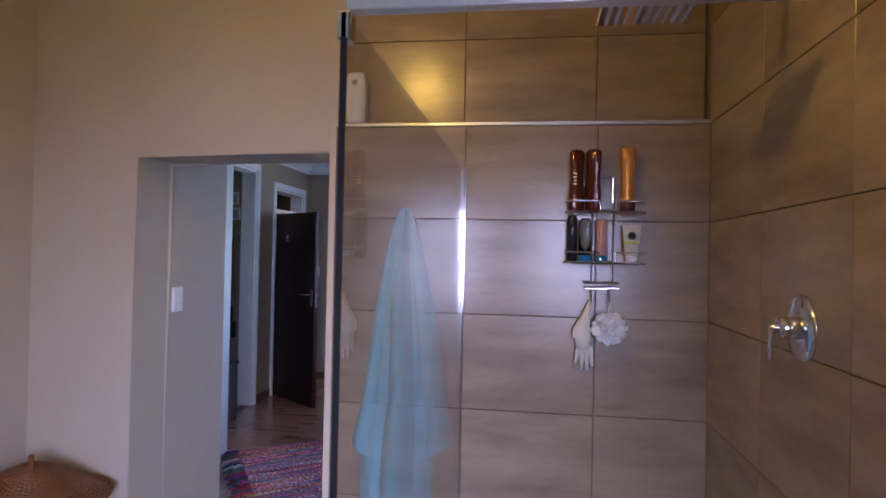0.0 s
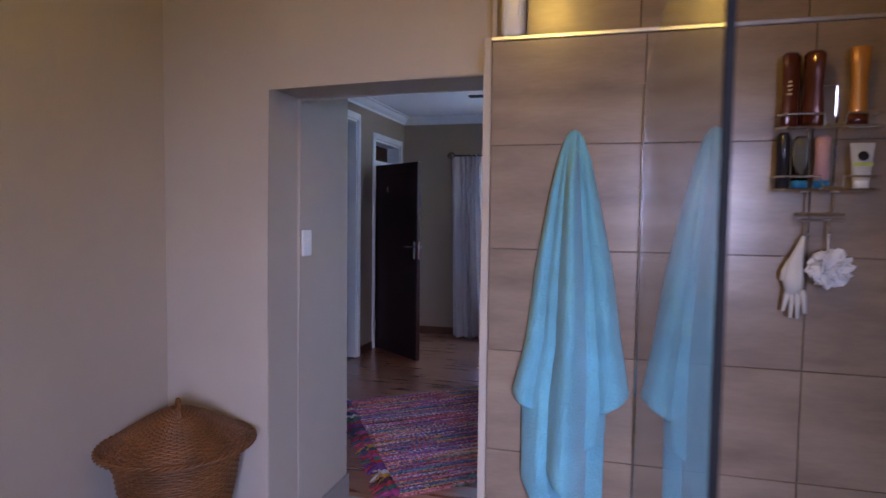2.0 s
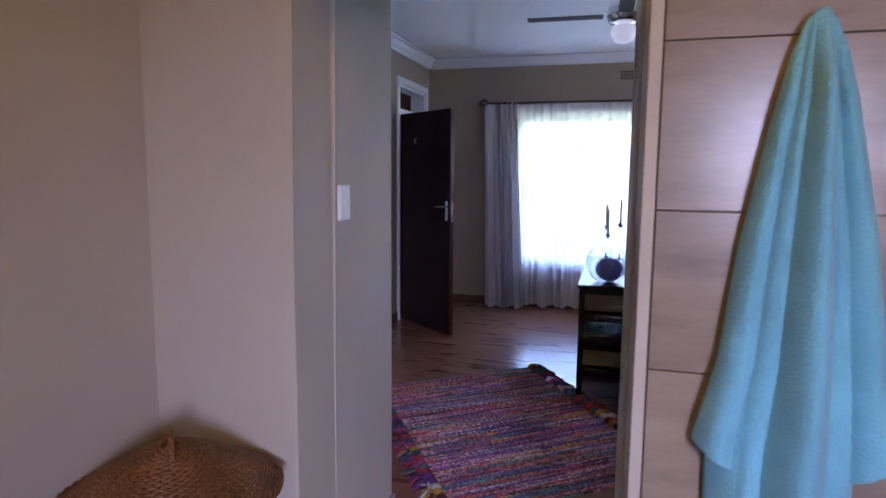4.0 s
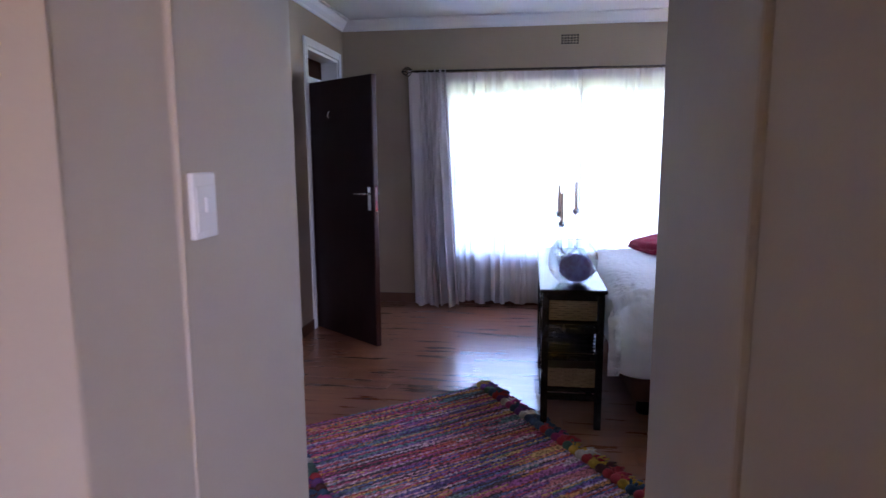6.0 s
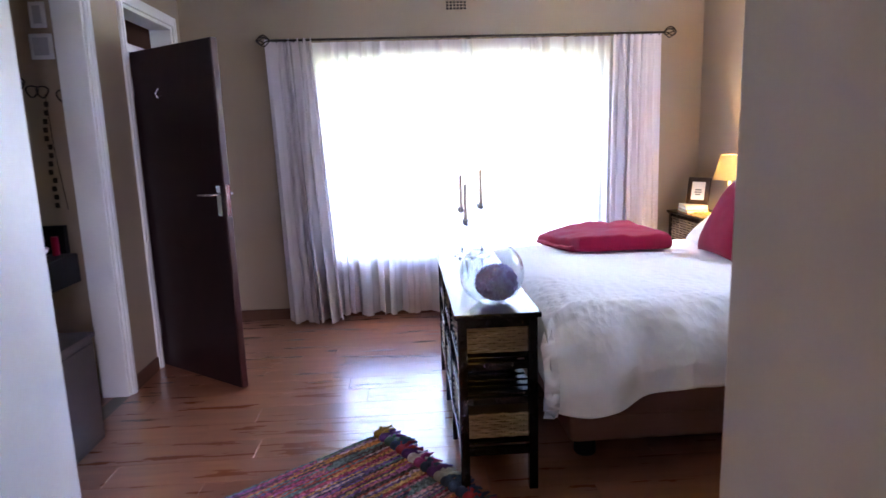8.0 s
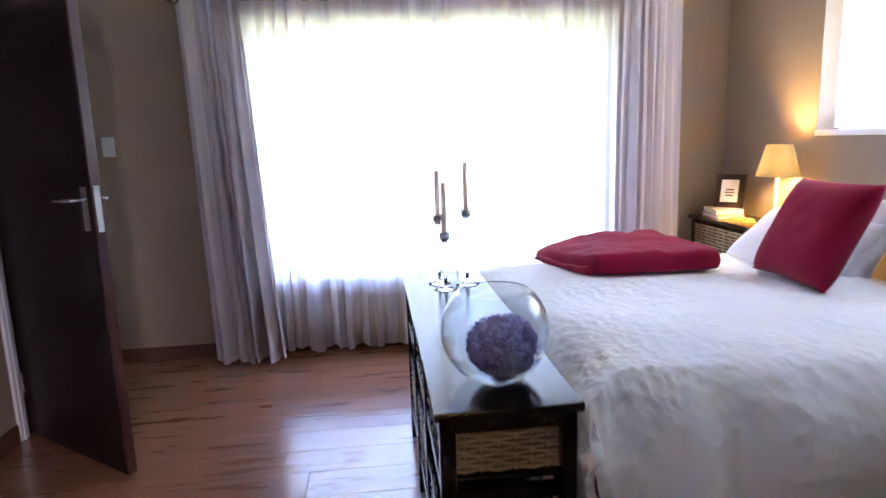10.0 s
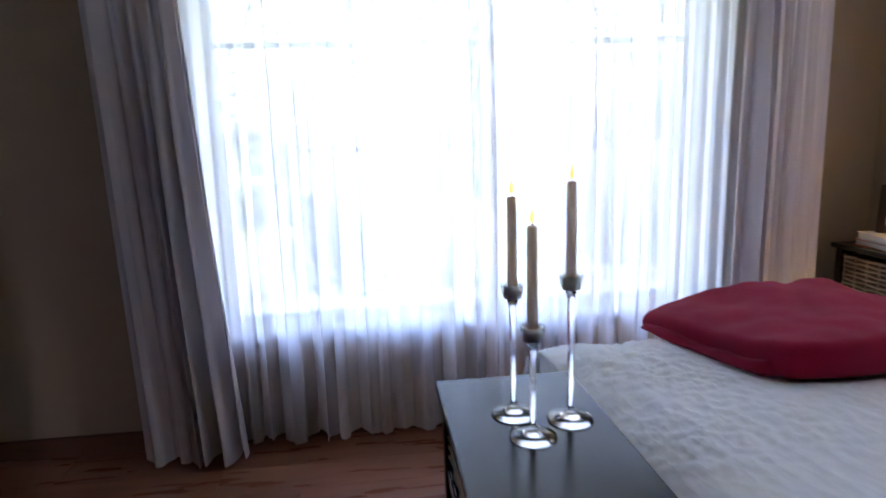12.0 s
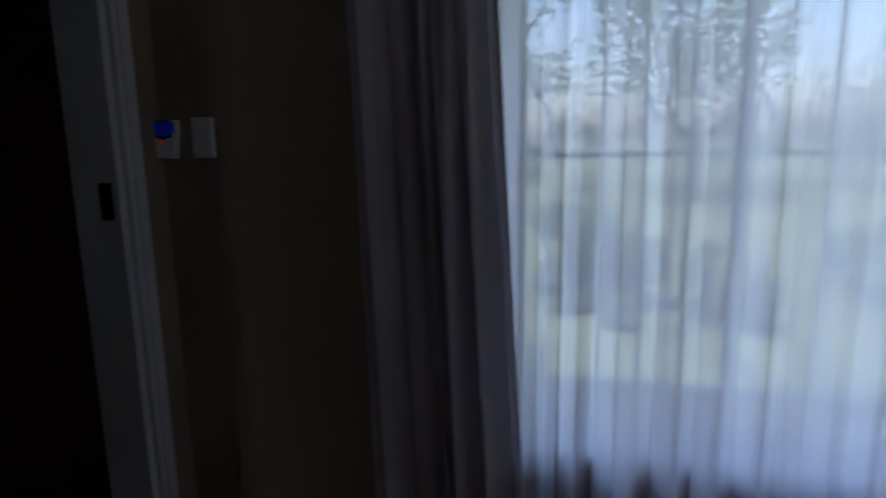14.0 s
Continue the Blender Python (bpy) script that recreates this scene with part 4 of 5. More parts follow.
# ---- bedroom furniture ----
def woven_front(bm, x0, x1, z0, z1, y, axis="x", rows=13, stakes=9, depth=0.5, thickness=0.0058):
    """Cane rows that run over and under stakes on one upright face."""
    for i in range(rows):
        z = z0 + (i + 0.5) * (z1 - z0) / rows
        pts = []
        n = stakes * 2
        for k in range(n + 1):
            s = x0 + (x1 - x0) * k / n
            o = y + 0.005 * math.cos(math.pi * k * 0.5 * 2 / 2 + math.pi * (i % 2))
            pts.append((s, o, z) if axis == "x" else (o, s, z))
        add_tube(bm, pts, thickness, 4)
    for k in range(stakes + 1):
        s = x0 + (x1 - x0) * k / stakes
        add_tube(bm, [(s, y, z0), (s, y, z1)] if axis == "x" else [(y, s, z0), (y, s, z1)], 0.0035, 4)


# dark colour that stands in for the shade between the cane rows
WEAVE_SHADE = mat("cane_shadow", (0.10, 0.06, 0.03), 0.9)


def basket_drawer(parent, x0, y0, z0, x1, y1, z1):
    """An open woven basket that fills the given box."""
    # solid block behind the weave, coloured as the basket's shaded inside
    c = part("basket_drawer", box(x0 + 0.008, y0 + 0.008, z0 + 0.004, x1 - 0.008, y1 - 0.008, z1 - 0.012), WEAVE_SHADE, parent, "woven cane drawer basket")
    for fy in (y0 + 0.003, y1 - 0.003):
        bm = bmesh.new()
        woven_front(bm, x0 + 0.008, x1 - 0.008, z0 + 0.006, z1 - 0.008, fy, "x", 9, 7)
        part("weave", bm, CANE, c)
    for fx in (x0 + 0.003, x1 - 0.003):
        bm = bmesh.new()
        woven_front(bm, y0 + 0.008, y1 - 0.008, z0 + 0.006, z1 - 0.008, fx, "y", 9, 9)
        part("weave", bm, CANE, c)


def basket_bench(name, x0, y0, x1, y1, top, bays, levels, label):
    """A black wooden stand: legs, slatted shelves and woven drawers; the long side runs along y."""
    e = thing(name, (x0, y0, 0), label, "chest")
    W, D = x1 - x0, y1 - y0
    part("tabletop", box(-0.012, -0.02, top - 0.022, W + 0.012, D + 0.02, top, bevel=0.005), BLACKWOOD, e, "polished black wooden top")
    L = 0.036
    ys = [0.0 + (D - L) * k / bays for k in range(bays + 1)]
    for y in ys:
        for x in (0, W - L):
            part("leg", box(x, y, 0, x + L, y + L, top - 0.022, bevel=0.003), BLACKWOOD, e)
    for y in (0.006, D - L + 0.006):
        part("apron", box(L, y, top - 0.062, W - L, y + L - 0.014, top - 0.0225, bevel=0.002), BLACKWOOD, e)
    for z in levels:
        for x in (0.004, W - L + 0.004):
            part("rail", box(x, L, z - 0.03, x + L - 0.012, D - L, z, bevel=0.002), BLACKWOOD, e)
        for y in ys:
            part("rail", box(L, y + 0.004, z - 0.03, W - L, y + L - 0.004, z, bevel=0.002), BLACKWOOD, e)
        n = int(D / 0.065)
        for k in range(n):
            y = 0.04 + (D - 0.08) * k / n
            part("slat", box(0.008, y, z + 0.001, W - 0.008, y + 0.042, z + 0.011, bevel=0.002), BLACKWOOD, e)
    return e, W, D, ys, L


bench, bw, bd, bys, bl = basket_bench("basket_chest", 0.058, 4.745, 0.370, 6.135, 0.748, 3, (0.185, 0.40, 0.545), "black wooden chest with woven basket drawers at the bed foot")
for a, b in zip(bys, bys[1:]):
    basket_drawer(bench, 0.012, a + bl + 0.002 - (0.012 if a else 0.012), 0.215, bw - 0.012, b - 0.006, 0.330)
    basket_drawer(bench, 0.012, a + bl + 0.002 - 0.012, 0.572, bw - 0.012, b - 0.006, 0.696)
    # the middle level stays open

night, nw, nd, nys, nl = basket_bench("nightstand", 1.965, 6.575, 2.255, 7.24, 0.80, 1, (0.25, 0.56), "black wooden nightstand with woven basket drawers")
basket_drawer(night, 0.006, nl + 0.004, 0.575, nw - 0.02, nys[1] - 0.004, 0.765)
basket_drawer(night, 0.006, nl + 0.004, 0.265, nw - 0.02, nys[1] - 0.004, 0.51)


def fish_bowl():
    e = thing("glass_bowl", (0.215, 4.905, 0.749), "round clear glass bowl with a purple hydrangea head", "bowl")
    R, zc = 0.132, 0.122
    outer, inner = [], []
    for k in range(25):
        a = math.radians(-68 + k * (118.0) / 24)
        outer.append((R * math.cos(a), zc + R * math.sin(a)))
        inner.append(((R - 0.003) * math.cos(a), zc + (R - 0.003) * math.sin(a)))
    prof = [(0.004, 0.001)] + [(max(r, 0.004), max(z, 0.001)) for r, z in outer] + inner[::-1] + [(0.004, 0.006)]
    part("glass", lathe(prof, 56), CLEAR, e, "clear round glass", True)
    return e


fish_bowl()


def hydrangea():
    e = thing("hydrangea_head", (0.235, 4.905, 0.752), "dried violet blue hydrangea flower head inside the bowl", "flower")
    rnd = random.Random(21)
    cols = [cloth_mat("petal_" + n, c, 0.0, 0.45) for n, c in (("violet", (0.58, 0.54, 0.84)), ("blue", (0.66, 0.67, 0.90)), ("mauve", (0.50, 0.40, 0.66)))]
    meshes = [bmesh.new() for _ in cols]
    for k in range(620):
        d = Vector((rnd.gauss(0, 1), rnd.gauss(0, 1), rnd.gauss(0, 1))).normalized()
        c = Vector((d.x * 0.084, d.y * 0.084, 0.078 + d.z * 0.070)) * rnd.uniform(0.96, 1.03)
        s = d.orthogonal().normalized()
        t = d.cross(s)
        a0 = rnd.uniform(0, 1.6)
        bm = meshes[k % 3]
        o = bm.verts.new(c)
        for q in range(4):
            a = a0 + q * math.pi / 2
            r = 0.0125
            tip = c + r * (s * math.cos(a) + t * math.sin(a)) + d * rnd.uniform(-0.002, 0.008)
            l = c + r * 0.75 * (s * math.cos(a - 0.6) + t * math.sin(a - 0.6)) + d * 0.001
            rr = c + r * 0.75 * (s * math.cos(a + 0.6) + t * math.sin(a + 0.6)) + d * 0.001
            bm.faces.new((o, bm.verts.new(l), bm.verts.new(tip), bm.verts.new(rr)))
    for n, bm, m in zip(("violet_florets", "blue_florets", "mauve_florets"), meshes, cols):
        part(n, bm, m, e)
    part("core", lathe([(0.01, 0.008), (0.06, 0.03), (0.078, 0.075), (0.06, 0.12), (0.01, 0.145)], 20), cols[2], e, smooth=True)


hydrangea()

FLAME = glow_mat("flame", (1.0, 0.50, 0.14), 0.12)


def candlestick(x, y, z_holder, z_top):
    z0 = 0.749
    e = thing("candle_holder", (x, y, z0), "tall clear glass candle holder with a chrome cup", "candle holder", "candle holders on the black chest")
    h = z_holder - z0
    part("foot", lathe([(0.046, 0.0), (0.047, 0.002), (0.03, 0.007), (0.010, 0.016), (0.006, 0.03)], 36), GLASS, e, smooth=True)
    part("stem", lathe([(0.006, 0.03), (0.0055, h * 0.5), (0.0075, h - 0.05), (0.012, h - 0.03)], 20), GLASS, e, smooth=True)
    cup = part("cup", lathe([(0.012, h - 0.03), (0.019, h - 0.028), (0.019, h - 0.002), (0.017, h - 0.002), (0.016, h - 0.02), (0.004, h - 0.021)], 24), ALU, e, "chrome candle cup", True)
    part("glass_collar", lathe([(0.022, h - 0.022), (0.0245, h), (0.0235, h), (0.021, h - 0.022)], 24, cap=False), CLEAR, cup, smooth=True)
    c = thing("candle", (x, y, z_holder - 0.020), "slim ivory taper candle burning in a glass holder", "candle", "candles on the black chest")
    l = z_top - z_holder + 0.020
    part("wax", lathe([(0.0105, 0.0), (0.0100, l * 0.5), (0.0095, l - 0.003), (0.006, l)], 20), CANDLE, c, smooth=True)
    part("wick", tube([(0, 0, l - 0.001), (0.001, 0, l + 0.008)], 0.0012, 5), RUBBER, c)
    part("flame", lathe([(0.001, l + 0.004), (0.0045, l + 0.010), (0.005, l + 0.016), (0.003, l + 0.026), (0.0005, l + 0.036)], 12), FLAME, c, "small orange flame", True)


candlestick(0.190, 5.945, 1.030, 1.207)
candlestick(0.204, 5.842, 0.973, 1.163)
candlestick(0.298, 5.900, 1.053, 1.236)


# bed
BEDX0, BEDX1, BEDY0, BEDY1, BEDTOP = 0.50, 2.24, 4.90, 6.56, 0.70


def bed():
    e = thing("bed", (0, 0, 0), "wide bed with a brown cloth base on black feet", "bed")
    part("base", box(BEDX0 + 0.05, BEDY0 + 0.03, 0.085, BEDX1, BEDY1 - 0.03, 0.34, bevel=0.03, seg=4), BASECLOTH, e, "brown cloth covered base", True)
    part("seam", box(BEDX0 + 0.046, BEDY0 + 0.026, 0.205, BEDX1, BEDY1 - 0.026, 0.212, bevel=0.003), BASECLOTH, e)
    part("mattress", box(BEDX0 + 0.05, BEDY0 + 0.04, 0.345, BEDX1, BEDY1 - 0.04, BEDTOP - 0.06, bevel=0.05, seg=4), DUVET, e, "white mattress", True)
    for x in (BEDX0 + 0.14, BEDX1 - 0.14):
        for y in (BEDY0 + 0.12, BEDY1 - 0.12):
            part("foot", lathe([(0.045, 0.0), (0.05, 0.01), (0.045, 0.086)], 20, x, y), RUBBER, e, smooth=True)


bed()


def duvet_cover():
    """A quilt that lies on the bed and falls over the foot and both sides in soft folds."""
    x0, x1, y0, y1 = BEDX0, BEDX1 - 0.30, BEDY0, BEDY1
    drop = 0.40

    def f(u, v):
        # u runs from the foot's hem to the head, v from the near hem to the far hem
        ex, ey = 0.10, 0.11
        s = u * (drop + (x1 - x0 - ex)) - drop
        t = v * (2 * drop + (y1 - y0 - 2 * ey)) - drop
        px, py, pz = x0 + ex + s, y0 + ey + t, BEDTOP
        dx = max(0.0, -s)
        dy0 = max(0.0, -t)
        dy1 = max(0.0, t - (y1 - y0 - 2 * ey))
        d = max(dx, dy0, dy1)
        rad = 0.19
        def fall(a):
            if a <= 0:
                return 0.0, 0.0
            ang = min(a / rad, math.pi / 2)
            return rad * math.sin(ang) if a < rad * math.pi / 2 else rad, rad * (1 - math.cos(ang)) + max(0.0, a - rad * math.pi / 2)
        ox, zx = fall(dx)
        oy, zy = fall(max(dy0, dy1))
        out = 0.07
        if dx > 0:
            px = x0 + ex - ox - out * min(1, dx / 0.3)
        if dy0 > 0:
            py = y0 + ey - oy - out * min(1, dy0 / 0.3)
        if dy1 > 0:
            py = y1 - ey + oy + out * min(1, dy1 / 0.3)
        pz -= max(zx, zy) + 0.32 * min(zx, zy)
        k = min(1, d / 0.25)
        fold = k * 0.042
        if dx > dy0 and dx > dy1:
            px += fold * (math.sin(t * 15 + 2 * math.sin(t * 5)) * (0.5 + 0.8 * abs(noise.noise((t * 2.3, 4.0, 0)))) + 0.8 * noise.noise((t * 9, pz * 2, 3.0))) - k * 0.01
        elif d > 0:
            py += (1 if dy1 > 0 else -1) * fold * (math.sin(s * 13 + 2.6 * math.sin(s * 3.7)) * (0.35 + 1.3 * abs(noise.noise((s * 1.9, 1.0, 0)))) + 0.45 * noise.noise((s * 6 + pz * 2, pz * 2.0, 2.0)))
            pz += 0.06 * k * noise.noise((s * 3.2, 8.0, 0)) + 0.014 * k * math.sin(s * 21) - 0.13 * k * math.exp(-((s + 0.06) / 0.22) ** 2)
        # crinkled embroidery in leaf-shaped ridges, and a soft puff
        pz += 0.020 * noise.noise((px * 2.2, py * 2.2, 1.0))
        q = 1.0 - abs(noise.noise((px * 25 + 7 * py, py * 38 - 11 * px, pz * 26))) * 2.4
        patch = max(0.0, min(1.0, 0.75 + 1.6 * noise.noise((px * 3.1, py * 3.1, 7.0)) - 0.75 * min(1.0, max(0.0, (px - x0 - 0.4) / 0.8))))
        rip = (0.0052 + 0.004 * max(0.0, 1.0 - max(0.0, px - x0) / 0.45)) * max(0.0, q) ** 2 * patch * (1 - 0.85 * min(1.0, dy0 / 0.1)) + 0.003 * noise.noise((px * 22, py * 22, pz * 22))
        return (max(px - rip * (1 if dx > 0 else 0), 0.425), py + rip * (1 if dy1 > 0 else -1 if dy0 > 0 else 0), pz + rip)

    d = obj("duvet", grid(f, 190, 230), DUVET, smooth=True)
    thick(d, 0.03, -1)
    tagged(d, "white crinkled cotton duvet spread over the bed", "duvet")


duvet_cover()


def cushion(name, m, w, h, t, material, label, category, seed, n=36, group=""):
    """A stuffed pillow with pinched corners, its face in the local x-z plane."""
    rnd = random.Random(seed)
    o = rnd.uniform(0, 50)

    def side(sg):
        def f(u, v):
            a, b = 2 * u - 1, 2 * v - 1
            pinch = 1 - 0.10 * (1 - a * a) * 0 - 0.06 * (abs(a) ** 2 * (1 - abs(b)) + abs(b) ** 2 * (1 - abs(a)))
            th = t * ((1 - a ** 4) * (1 - b ** 4)) ** 0.55
            wr = 0.006 * noise.noise((a * 3 + o, b * 3, sg))
            return (a * w / 2 * (1 - 0.05 * (1 - b * b)) * pinch ** 0.5, sg * (th / 2 + wr * (1 - a * a) * (1 - b * b)), b * h / 2 * (1 - 0.05 * (1 - a * a)))
        return f

    bm = grid(side(1), n, n)
    add_grid(bm, side(-1), n, n)
    bmesh.ops.remove_doubles(bm, verts=bm.verts, dist=0.0006)
    c = obj(name, bm, material, smooth=True)
    c.matrix_world = m
    return tagged(c, label, category, group)


cushion("pillow", pose(2.02, 6.12, 0.83, 28, 0, 90), 0.70, 0.42, 0.20, PILLOW, "plump white pillow leaning at the bed head", "pillow", 1, group="pillows at the bed head")
cushion("pillow", pose(2.02, 5.32, 0.83, 28, 0, 90), 0.70, 0.42, 0.20, PILLOW, "plump white pillow leaning at the bed head", "pillow", 2, group="pillows at the bed head")
cushion("pillow", pose(1.90, 6.14, 0.79, 50, 0, 90), 0.72, 0.40, 0.19, PILLOW, "white pillow propped on the bed", "pillow", 3, group="pillows at the bed head")
cushion("scatter_cushion", pose(1.745, 5.84, 0.905, 28, 0, 88), 0.48, 0.46, 0.17, REDCLOTH, "wine red square scatter cushion leaning on the pillows", "cushion", 4)


def folded_throw():
    """A fleece folded in thick layers, laid loosely on the bed."""
    e = thing("folded_throw", (0, 0, 0), "wine red fleece throw folded in layers on the bed", "blanket")

    def layer(z0, h, inset, shift, sg):
        def f(u, v):
            a, b = 2 * u - 1, 2 * v - 1
            a, b = a * (1.5 - 0.5 * a * a), b * (1.5 - 0.5 * b * b)
            edge = max(0.0, (1 - abs(a) ** 44) * (1 - abs(b) ** 44)) ** 0.4
            a, b = a * (1 - 0.05 * abs(b) ** 5), b * (1 - 0.05 * abs(a) ** 5)
            u, v = 0.5 + a / 2, 0.5 + b / 2
            uu, vv = inset + (1 - 2 * inset) * u, 2.5 * inset + (1 - 4 * inset) * v
            p = Vector((0.745, 6.60, 0)) * (1 - uu) * vv + Vector((0.895, 6.06, 0)) * (1 - uu) * (1 - vv) + Vector((1.485, 6.04, 0)) * uu * (1 - vv) + Vector((1.42, 6.62, 0)) * uu * vv
            p.x += shift + 0.010 * noise.noise((a * 2, b * 2, z0 * 40))
            p.y += 0.012 * noise.noise((a * 2, b * 2, z0 * 40 + 9))
            drop = 0.05 * max(0.0, 0.35 - u) / 0.35
            h2 = h * (1.0 - 0.62 * v * max(0.0, 1.0 - 1.7 * u)) * (1.0 - 0.10 * u) + 0.024 * v * min(1.0, 0.3 + 2.2 * u)
            z = z0 - drop * 0.4 * v + h2 * (0.42 + (0.58 if sg > 0 else -0.42) * edge)
            if sg > 0:
                z += edge * (0.010 * noise.noise((p.x * 5, p.y * 5, 3.0)) + 0.006 * noise.noise((p.x * 14, p.y * 14, 6.0)) - 0.014 * math.exp(-((u - 0.55 * v - 0.22) / 0.05) ** 2) * v + 0.004 * math.sin(9 * u - 7 * v + 2 * noise.noise((u * 3, v * 3, 0))))
            return (p.x, p.y, max(z, BEDTOP + 0.004))
        return f

    for z0, h, inset, shift in ((BEDTOP + 0.006, 0.040, 0.035, -0.045), (BEDTOP + 0.012, 0.098, 0.0, 0.004)):
        bm = grid(layer(z0, h, inset, shift, 1), 50, 44)
        add_grid(bm, layer(z0, h, inset, shift, -1), 50, 44)
        bmesh.ops.remove_doubles(bm, verts=bm.verts, dist=0.0008)
        part("fold", bm, REDCLOTH, e, smooth=True)


folded_throw()


def bedside_lamp():
    e = thing("table_lamp", (2.11, 6.705, 0.80), "lit bedside lamp with a woven cream shade", "table lamp")
    e.matrix_world = pose(2.125, 6.635, 0.80)
    part("base", lathe([(0.055, 0.0), (0.055, 0.012), (0.02, 0.03), (0.011, 0.05), (0.010, 0.26), (0.017, 0.27), (0.017, 0.30)], 28), PLASTIC, e, "slim white stem", True)
    m = cloth_mat("burlap_shade", (0.44, 0.33, 0.14), 0.004, 0.010)
    s = part("shade", grid(lambda u, v: ((0.110 - 0.045 * v) * math.cos(2 * math.pi * u), (0.110 - 0.045 * v) * math.sin(2 * math.pi * u), 0.275 + 0.165 * v), 48, 4), m, e, "woven cream lampshade", True)
    for z, r in ((0.275, 0.110), (0.44, 0.065)):
        part("shade_ring", tube([(r * math.cos(t), r * math.sin(t), z) for t in (2 * math.pi * k / 40 for k in range(40))], 0.0025, 5, True), m, s)


bedside_lamp()


def book(name, x, y, z, w, d, h, cover, rz, label):
    e = thing(name, (x, y, z), label, "book", rz=rz)
    bm = bmesh.new()
    add_box(bm, -w / 2, -d / 2, 0, w / 2, d / 2, 0.004, bevel=0.001)
    add_box(bm, -w / 2, -d / 2, h - 0.004, w / 2, d / 2, h, bevel=0.001)
    add_box(bm, w / 2 - 0.004, -d / 2, 0.004, w / 2, d / 2, h - 0.004)
    part("cover", bm, cover, e)
    part("pages", box(-w / 2 + 0.006, -d / 2 + 0.004, 0.004, w / 2 - 0.004, d / 2 - 0.004, h - 0.004), mat("paper", (0.74, 0.68, 0.58), 0.9, var=0.06, scale=4, fine=220) if "paper" not in bpy.data.materials else bpy.data.materials["paper"], e)


book("book", 2.07, 7.06, 0.80, 0.16, 0.23, 0.028, mat("orange_cover", (0.55, 0.20, 0.06), 0.5), -6, "thick hardback book lying on the nightstand")
book("book", 2.07, 7.06, 0.828, 0.16, 0.22, 0.030, mat("white_cover", (0.7, 0.66, 0.6), 0.4), -10, "pale hardback book lying on top of another")


def photo_frame():
    e = new("photo_frame")
    e.matrix_world = pose(2.10, 7.055, 0.8585, -10, 0, -55)
    tagged(e, "dark wooden picture frame standing on the books", "picture frame")
    wood = mat("worn_frame_wood", (0.06, 0.035, 0.025), 0.4, var=0.3, scale=8)
    bm = bmesh.new()
    w, h, t = 0.088, 0.205, 0.034
    for b in ((-w, -0.01, 0, -w + t, 0.01, h), (w - t, -0.01, 0, w, 0.01, h), (-w + t, -0.01, 0, w - t, 0.01, t), (-w + t, -0.01, h - t, w - t, 0.01, h)):
        add_box(bm, *b, bevel=0.003)
    part("moulding", bm, wood, e)
    part("mount", box(-w + t, -0.004, t, w - t, 0.004, h - t), mat("white_mount", (0.8, 0.8, 0.78), 0.6, var=0.02), e, "white mount")
    for k, (a, z) in enumerate(((0.022, 0.07), (0.03, 0.088), (0.026, 0.105))):
        part("print_shape", box(-a, -0.0055, z, a, -0.004, z + 0.010, bevel=0.0005), mat("print_grey", (0.18, 0.2, 0.2), 0.7) if k == 0 else bpy.data.materials["print_grey"], e)
    part("stand", box(-0.02, 0.01, 0.002, 0.02, 0.014, 0.15, m=Matrix.Rotation(math.radians(-14), 4, "X")), wood, e)


photo_frame()


def trinket():
    """A small gilt openwork tray on the nightstand."""
    e = thing("gilt_tray", (2.03, 6.80, 0.80), "small gilt openwork tray on the nightstand", "tray")
    gold = mat("gilt", (0.62, 0.42, 0.12), 0.3, 1.0, var=0.1)
    bm = box(-0.06, -0.09, 0, 0.06, 0.09, 0.006, bevel=0.003)
    for k in range(12):
        a = 2 * math.pi * k / 12
        c = Vector((0.052 * math.cos(a), 0.08 * math.sin(a), 0.018))
        add_tube(bm, [(c.x + 0.012 * math.cos(t), c.y + 0.012 * math.sin(t), c.z + 0.006 * math.sin(2 * t)) for t in (2 * math.pi * i / 10 for i in range(10))], 0.003, 5, True)
    part("openwork", bm, gold, e)


trinket()

# ---- rug ----
RUG_A = Vector((-0.325, 5.27, 0.0))
RUG_U = Vector((-0.783, -0.622, 0.0))      # along the rag stripes, from fringe to fringe
RUG_V = Vector((0.545, -0.838, 0.0))     # the rug lies a little askew
RUG_W, RUG_L = 1.15, 1.68


def rag_palette():
    tones = ((0.30, 0.05, 0.12), (0.42, 0.12, 0.20), (0.14, 0.10, 0.30), (0.07, 0.08, 0.20), (0.45, 0.30, 0.36), (0.50, 0.42, 0.46), (0.36, 0.09, 0.05), (0.10, 0.16, 0.30), (0.44, 0.24, 0.06),
             (0.06, 0.05, 0.06), (0.30, 0.10, 0.28), (0.48, 0.34, 0.12), (0.10, 0.22, 0.22), (0.40, 0.16, 0.16))
    return [mat("rag_%d" % i, (min(0.8, 1.65 * c[0] + 0.04), 1.35 * c[1] + 0.03, 1.45 * c[2] + 0.04), 0.95, var=0.34, scale=75, fine=260, bump=0.5, soft=(0.38, 0.62)) for i, c in enumerate(tones)]


RAGS = rag_palette()


